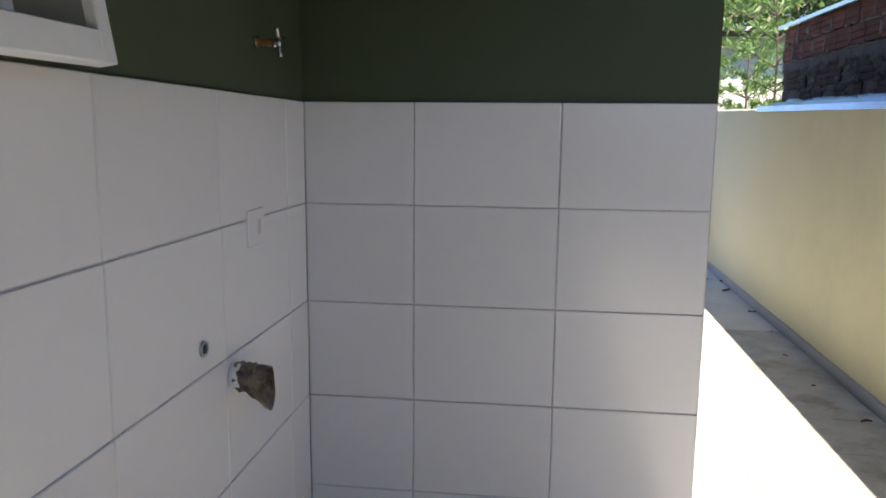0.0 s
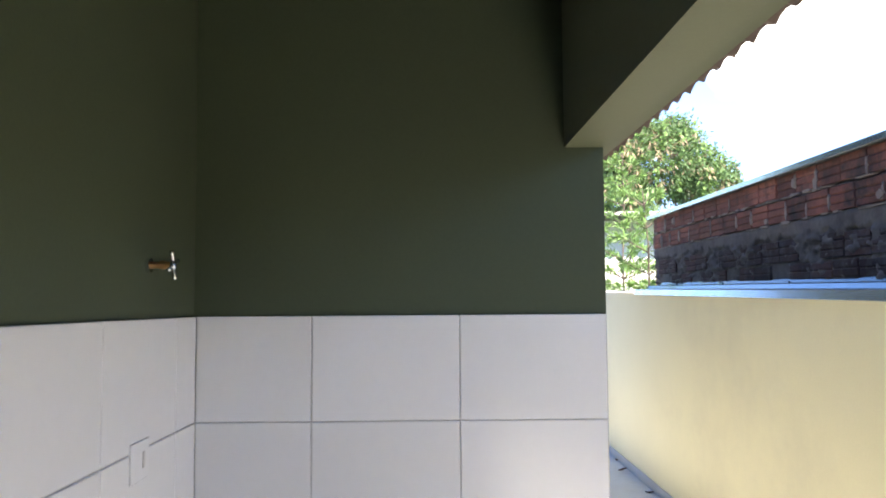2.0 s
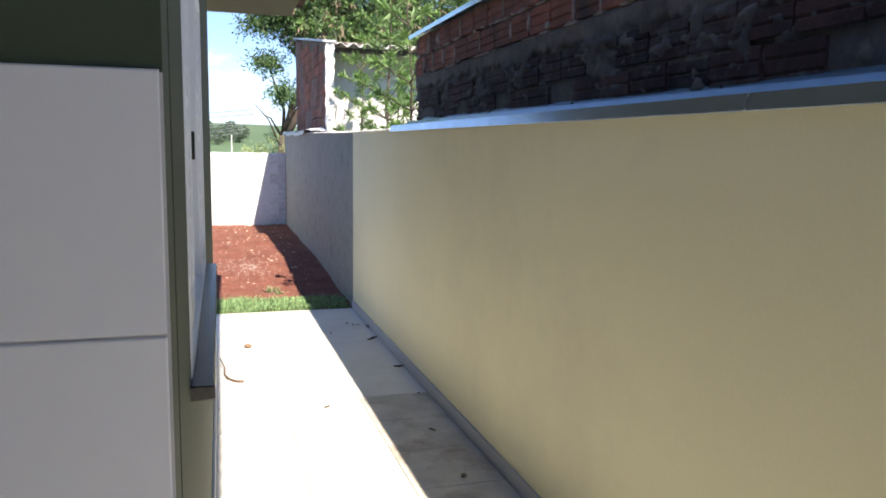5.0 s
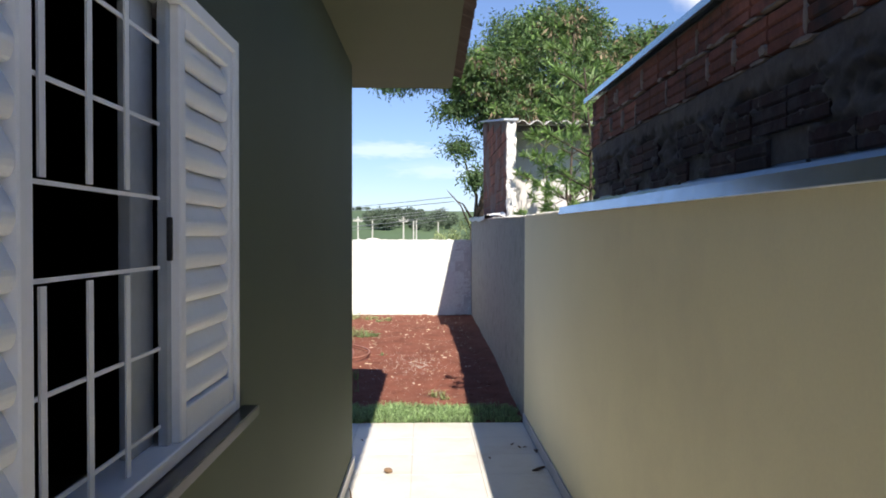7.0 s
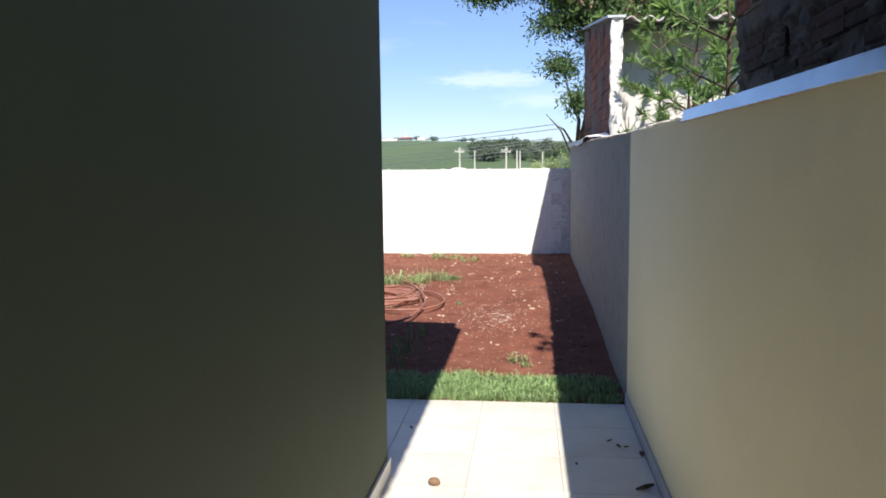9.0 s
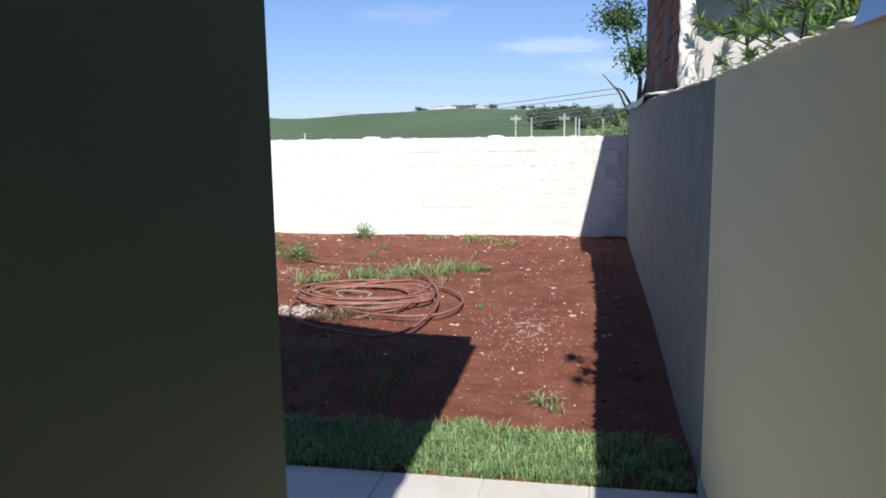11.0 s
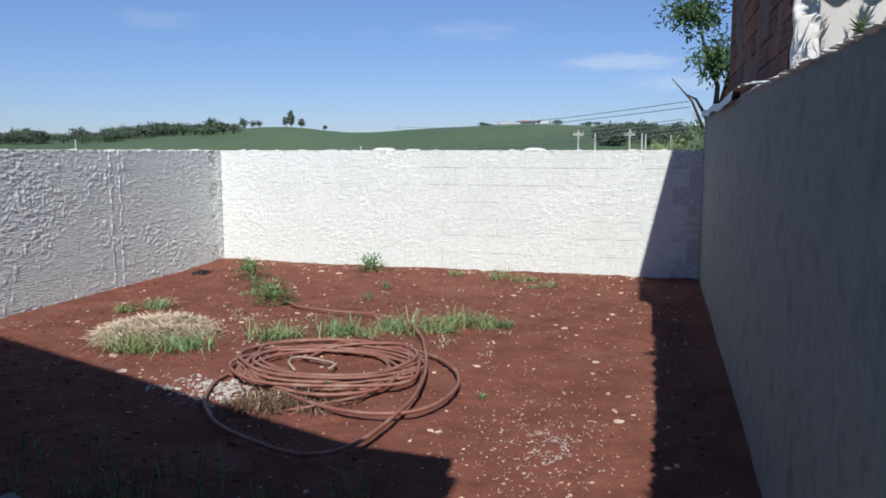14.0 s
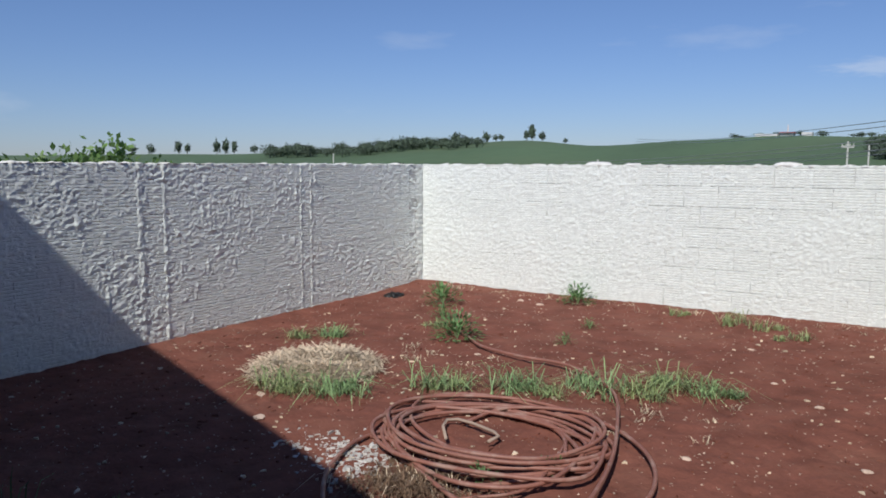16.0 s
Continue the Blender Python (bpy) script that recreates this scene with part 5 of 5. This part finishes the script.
def wires():
    w = hub("overhead_wires", (0, 60, 4), "thin overhead power lines crossing the view above far fields", "wires")

    def at(az, el, dist):
        a = radians(az)
        return (1.45 + dist * math.sin(a), 6.9 + dist * math.cos(a), 1.48 + dist * math.tan(radians(el)))
    lines = [((-19, 1.9), (2.2, 3.5)), ((-19, 1.75), (2.2, 3.1)), ((-24, 0.25), (1.8, 2.3)), ((-22, 0.15), (1.8, 2.1)), ((-20, 0.05), (1.8, 1.7)), ((-17, 0.0), (1.6, 1.4)), ((-13, 0.3), (1.6, 1.9))]
    for i, (p, q) in enumerate(lines):
        d0, d1 = (90, 32) if i < 2 else (75, 50)
        a, b = Vector(at(*p, d0)), Vector(at(*q, d1))
        pts = [a.lerp(b, u) - Vector((0, 0, (0.5 if i < 2 else 0.35) * 4 * u * (1 - u))) for u in (k / 14 for k in range(15))]
        bm = bmesh.new()
        tube(bm, pts, 0.018 if i < 2 else 0.02, 4)
        rel(w, part("wire", bm, M_WIRE if i > 1 else M_METALDULL, w))


wires()


# ---- pieces of floors and walls ----
def floor_tiles():
    floor = bpy.data.objects["floor"]
    P, G = 0.4545, 0.004
    me_cache = {}

    def lay(x0, x1, y0, y1, mat=M_FTILE):
        w, h = x1 - x0 - G, y1 - y0 - G
        key = (round(w, 3), round(h, 3), mat.name)
        if key not in me_cache:
            bm = bmesh.new()
            box(bm, -w / 2, w / 2, -h / 2, h / 2, -0.01, 0)
            bmesh.ops.bevel(bm, geom=[e for e in bm.edges if all(v.co.z > -0.005 for v in e.verts)], offset=0.0015, segments=1, affect="EDGES")
            me_cache[key] = mesh_of("floor_tile", bm, mat)
        ob = new("floor_tile", me_cache[key])
        ob.location = ((x0 + x1) / 2, (y0 + y1) / 2, 0)
        ob.parent = floor
    xs = [-0.65, -0.295, 0.16, 0.612, 1.063, 1.519, FX - 0.013]
    rows = 26
    for r in range(rows):
        y1 = PY - P * r
        y0 = y1 - P
        first = 3 if y1 > LY + 0.1 else 0
        if y1 > HY + 0.05 or y0 > HY - 0.3:
            first = 3
        for c in range(first, 6):
            if y0 < LY < y1 and c < 3:
                continue
            lay(xs[c], xs[c + 1], y0, y1, M_FTILEDIRT if c == 5 and y1 < 6.0 else M_FTILE)
    for r in range(2):
        y1 = PY - P * r
        for c in range(9):
            x1 = 0.612 - 0.4545 * c
            lay(x1 - 0.4545, x1, y1 - P if r == 0 else HY + 0.013, y1)


floor_tiles()


def ridged_block(name, w, h, mat, d=0.012, ribs=7, depth=0.0045):
    """Face towards -y; horizontal combed ribs."""
    bm = bmesh.new()
    prof = [(0, -h / 2 + 0.002)]
    for k in range(ribs):
        z0 = -h / 2 + h * k / ribs
        s = h / ribs
        prof += [(-d, z0 + s * 0.12), (-d, z0 + s * 0.78), (-d + depth, z0 + s * 0.9)]
    prof.append((0, h / 2 - 0.002))
    prism(bm, [(a, b) for a, b in prof], -w / 2, w / 2, 0)
    return mesh_of(name, bm, mat)


def block_wall(parent, origin, turn, length, top, bottom, seed):
    CH, CW = 0.1865, 0.305
    r = random.Random(seed)
    meshes = {w: ridged_block("block", w - 0.0035, CH - (0.0035 if turn else 0.0012), M_WASH, 0.012, 8, 0.0065 if turn else 0.0028) for w in (CW, CW / 2)}
    rows = int((top - bottom) / CH) + 1
    for k in range(rows):
        z = top - CH * (k + 0.5)
        x = 0.0
        if k % 2:
            cols = [CW / 2]
        else:
            cols = []
        while sum(cols) + CW <= length:
            cols.append(CW)
        for w in cols:
            ob = new("block", meshes[CW if w == CW else CW / 2])
            ob.matrix_world = Matrix.Translation(origin) @ Matrix.Rotation(turn, 4, "Z") @ Matrix.Translation((x + w / 2, r.uniform(-0.0015, 0.0015), z))
            ob.parent = parent
            x += w


block_wall(bpy.data.objects["wall_north"], Vector((WX + 0.01, WY + 0.008, 0)), 0.0, FX - WX, 1.475, 0.0, 1)
block_wall(bpy.data.objects["wall_west"], Vector((WX - 0.008, HY, 0)), math.pi / 2, WY - HY, 1.47, 0.0, 2)


def smear(name, length, z0, z1, place, seed, amount, rough=1.0, step=0.022, mat=M_WASH, label="rough whitewashed plaster smears", profile=None):
    nx, nz = int(length / step), int((z1 - z0) / step)
    verts, faces, hs = [], [], []
    for j in range(nz + 1):
        for i in range(nx + 1):
            u, z = length * i / nx, z0 + (z1 - z0) * j / nz
            n1 = noise.noise(Vector((u * 1.1, z * 1.4, seed))) + 0.6 * noise.noise(Vector((u * 3.1, z * 3.6, seed + 4)))
            n2 = noise.noise(Vector((u * 11, z * 30, seed + 5)))
            n3 = max(0.0, noise.noise(Vector((u * 17 + 0.5 * n2, z * 46, seed + 9))))
            n4 = noise.noise(Vector((u * 44, z * 64, seed + 2)))
            n5 = max(0.0, noise.noise(Vector((u * 24, z * 7, seed + 20))) - 0.34)
            lift = -0.0045 + amount * n1 + rough * (0.0050 * n2 + 0.008 * n3 + 0.0085 * n4 + 0.020 * n5)
            if profile:
                lift += profile(u, z)
            if j == nz:
                lift = min(lift, 0.004)
            hs.append(lift)
            verts.append(place(u, z, lift))
    for j in range(nz):
        for i in range(nx):
            a = j * (nx + 1) + i
            q = (a, a + 1, a + nx + 2, a + nx + 1)
            if max(hs[k] for k in q) > 0.0:
                faces.append(q)
    raw(name, verts, faces, mat, "stuff", smooth=True, label=label, category="plaster")


smear("plaster_smears_north", FX - WX, 0.02, 1.478, lambda u, z, l: (WX + u, WY - 0.004 - l, z), 3.0, 0.006, 0.62, 0.0095,
      profile=lambda u, z: 0.0056 - 0.0007 * u)
smear("plaster_smears_west", WY - HY, 0.02, 1.473, lambda u, z, l: (WX + 0.004 + l, HY + u, z), 13.0, 0.0045, 1.0, 0.0095, profile=lambda u, z: 0.0028)

smear("mortar_film", 3.62, 1.72, 3.46, lambda u, z, l: (2.1715 - l, 11.62 + u, z), 23.0, 0.010, 0.45, 0.016, M_FILM, "pinkish mortar film smeared over brickwork",
      lambda u, z: -1.0 if z > 2.95 + 0.1446 * u else 0.001 + 0.010 * noise.noise(Vector((u * 2.0, z * 1.2, 4))))

# lumps of mortar along the garden wall tops
r3 = random.Random(17)
bm = bmesh.new()
for side in (0, 1):
    q = 0.0
    end = (FX - WX) if side == 0 else (WY - HY)
    while q < end:
        s = r3.choice((0.003, 0.004, 0.005, 0.006, 0.010, 0.016)) * r3.uniform(0.6, 1.1)
        l = r3.uniform(0.02, 0.07)
        x, y = (WX + q, WY + 0.06) if side == 0 else (WX - 0.06, HY + q)
        sx, sy = (l, 0.07) if side == 0 else (0.07, l)
        bmesh.ops.create_icosphere(bm, subdivisions=2, radius=1.0, matrix=Matrix.Translation((x, y, 1.472)) @ Matrix.Diagonal((sx, sy, s, 1)))
        q += l * r3.uniform(0.8, 2.2)
for x, w, h in ((-1.44, 0.14, 0.034), (0.27, 0.12, 0.030), (-1.1, 0.08, 0.02)):
    bmesh.ops.create_icosphere(bm, subdivisions=3, radius=1.0, matrix=Matrix.Translation((x, WY + 0.06, 1.475)) @ Matrix.Diagonal((w, 0.07, h, 1)))
for v in bm.verts:
    v.co += Vector((0.016, 0.016, 0.012)) * noise.noise(v.co * 30)
thing("mortar_lumps", bm, M_PLASTER, "white mortar lumps along garden wall tops", "mortar", kind="stuff", smooth=True)
# mortar columns where the left garden wall was filled
bm = bmesh.new()
for y, w in ((11.84, 0.05), (12.05, 0.035), (13.50, 0.022), (13.63, 0.022), (15.38, 0.12)):
    rows = []
    for k in range(131):
        z = 1.47 * k / 130
        row = []
        for i in range(6):
            yy = y + w * (i / 5 - 0.5) * (1 + 0.7 * noise.noise(Vector((3, z * 11, y)))) + 0.012 * noise.noise(Vector((i, z * 14, y)))
            lift = 0.0 if i in (0, 5) else 0.008 + 0.012 * noise.noise(Vector((yy * 30, z * 26, 0))) + 0.008 * noise.noise(Vector((yy * 60, z * 60, 3)))
            row.append(bm.verts.new((WX + lift, yy, z)))
        rows.append(row)
    for a, b in zip(rows, rows[1:]):
        for i in range(5):
            bm.faces.new((a[i], a[i + 1], b[i + 1], b[i]))
thing("mortar_columns", bm, M_WASH, "rough whitewashed mortar columns in a block wall", "mortar", kind="stuff", smooth=True)


def neighbour_bricks():
    wall = bpy.data.objects["wall_neighbour"]
    r = random.Random(14)
    W, H, X = 0.245, 0.148, 2.23
    bright = ridged_block("brick", W - 0.012, H - 0.010, M_BRICKWALL, 0.02, 3, 0.007)
    dark = ridged_block("brick", W - 0.012, H - 0.010, M_BRICKDARK, 0.016, 3, 0.006)
    half = ridged_block("brick", W / 2 - 0.012, H - 0.010, M_BRICKWALL, 0.02, 3, 0.006)
    for row, (top, me) in enumerate(((2.398, bright), (2.248, bright), (2.005, dark), (1.857, dark))):
        y = 7.03 - (0.0 if row % 2 else W / 2)
        if not row % 2:
            ob = new("brick", half if row < 2 else dark)
            ob.matrix_world = pose(X, 7.03 - W / 4, top - H / 2, 0, 0, -90)
            if row < 2:
                ob.parent = wall
            else:
                bpy.data.objects.remove(ob)
        while y > -1.5:
            if not (row >= 2 and r.random() < 0.18):
                ob = new("brick", me)
                ob.matrix_world = pose(X + r.uniform(-0.003, 0.004), y - W / 2, top - H / 2 + r.uniform(-0.003, 0.003), r.uniform(-1, 1), 0, -90)
                ob.parent = wall
            y -= W
    # bricks of the end wall that turns away
    x = 2.235 + W / 2
    for row in range(4):
        for c in range(4):
            ob = new("brick", bright if row < 2 else dark)
            ob.matrix_world = pose(2.235 + W * (c + 0.5), 7.03, (2.398, 2.248, 2.005, 1.857)[row] - H / 2, 0, 0, 180)
            ob.parent = wall
    # mortar squeezed out over the lower courses
    def band(u, z):
        drip = 0.035 * noise.noise(Vector((u * 9, 0, 2))) + 0.025 * noise.noise(Vector((u * 31, 0, 5)))
        if z > 2.015 + drip:
            return 0.022
        return 0.001 + 0.020 * noise.noise(Vector((u * 2.2, z * 2.5, 1))) + 0.030 * noise.noise(Vector((u * 9, z * 26, 3))) + 0.022 * noise.noise(Vector((u * 30, z * 30, 6))) + 0.020 * (z - 1.80) / 0.3
    smear("mortar_band", 8.5, 1.74, 2.105, lambda u, z, l: (X - 0.002 - l, 7.03 - u, z), 31.0, 0.0, 0.45, 0.014, M_MORTAR, "grey mortar smeared over raw brickwork", band)
    bm = bmesh.new()

    def lump(y, z, w, h):
        ring = []
        d = r.uniform(0.023, 0.031)
        n = 12
        for k in range(n):
            q = 2 * math.pi * k / n
            f = 1 + 0.5 * noise.noise(Vector((y * 9 + math.cos(q) * 1.5, z * 9 + math.sin(q) * 1.5, 2)))
            ring.append((y + w * f * math.cos(q) / 2, z + h * f * math.sin(q) / 2))
        outer = [bm.verts.new((X + 0.004, p, q)) for p, q in ring]
        inner = [bm.verts.new((X - d, y + (p - y) * 0.7, z + (q - z) * 0.7)) for p, q in ring]
        for k in range(n):
            bm.faces.new((outer[k], outer[(k + 1) % n], inner[(k + 1) % n], inner[k]))
        bm.faces.new(inner)
    for row in range(2):
        for k in range(34):
            y = 7.03 - W * k - (0.0 if row else W / 2)
            z = (2.25, 2.10)[row]
            if r.random() < 0.62:
                lump(y, z + r.uniform(0.05, 0.08), r.uniform(0.014, 0.034), r.uniform(0.10, 0.15))
            if r.random() < 0.97:
                for _ in range(r.choice((1, 2, 3))):
                    lump(y + r.uniform(0, W), z + r.uniform(-0.004, 0.006), r.uniform(0.05, 0.22), r.uniform(0.007, 0.026))
            if r.random() < 0.22:
                lump(y + 0.02, z + r.uniform(0.0, 0.08), r.uniform(0.03, 0.08), r.uniform(0.05, 0.12))
    thing("joint_mortar", bm, M_JOINT, "grey mortar smeared over raw brickwork", "mortar", kind="stuff")
    # side wall bricks
    H2 = 0.15
    z = 1.70
    bw = ridged_block("brick", W - 0.010, H2 - 0.010, M_BRICK, 0.012, 3, 0.004)
    k = 0
    core = [o for o in SIDE.children if o.name.startswith("core")][0]
    while z < 3.5:
        y = 11.64 + (W / 2 if k % 2 else 0)
        while y + W < 15.3:
            top = 2.965 + (y - 11.6) * 0.1446
            if z + H2 < top - 0.005:
                ob = new("brick", bw)
                ob.matrix_world = Matrix.Translation((2.185, y + W / 2, z + H2 / 2)) @ Matrix.Rotation(-math.pi / 2, 4, "Z")
                ob.parent = core
            y += W
        z += H2
        k += 1


neighbour_bricks()
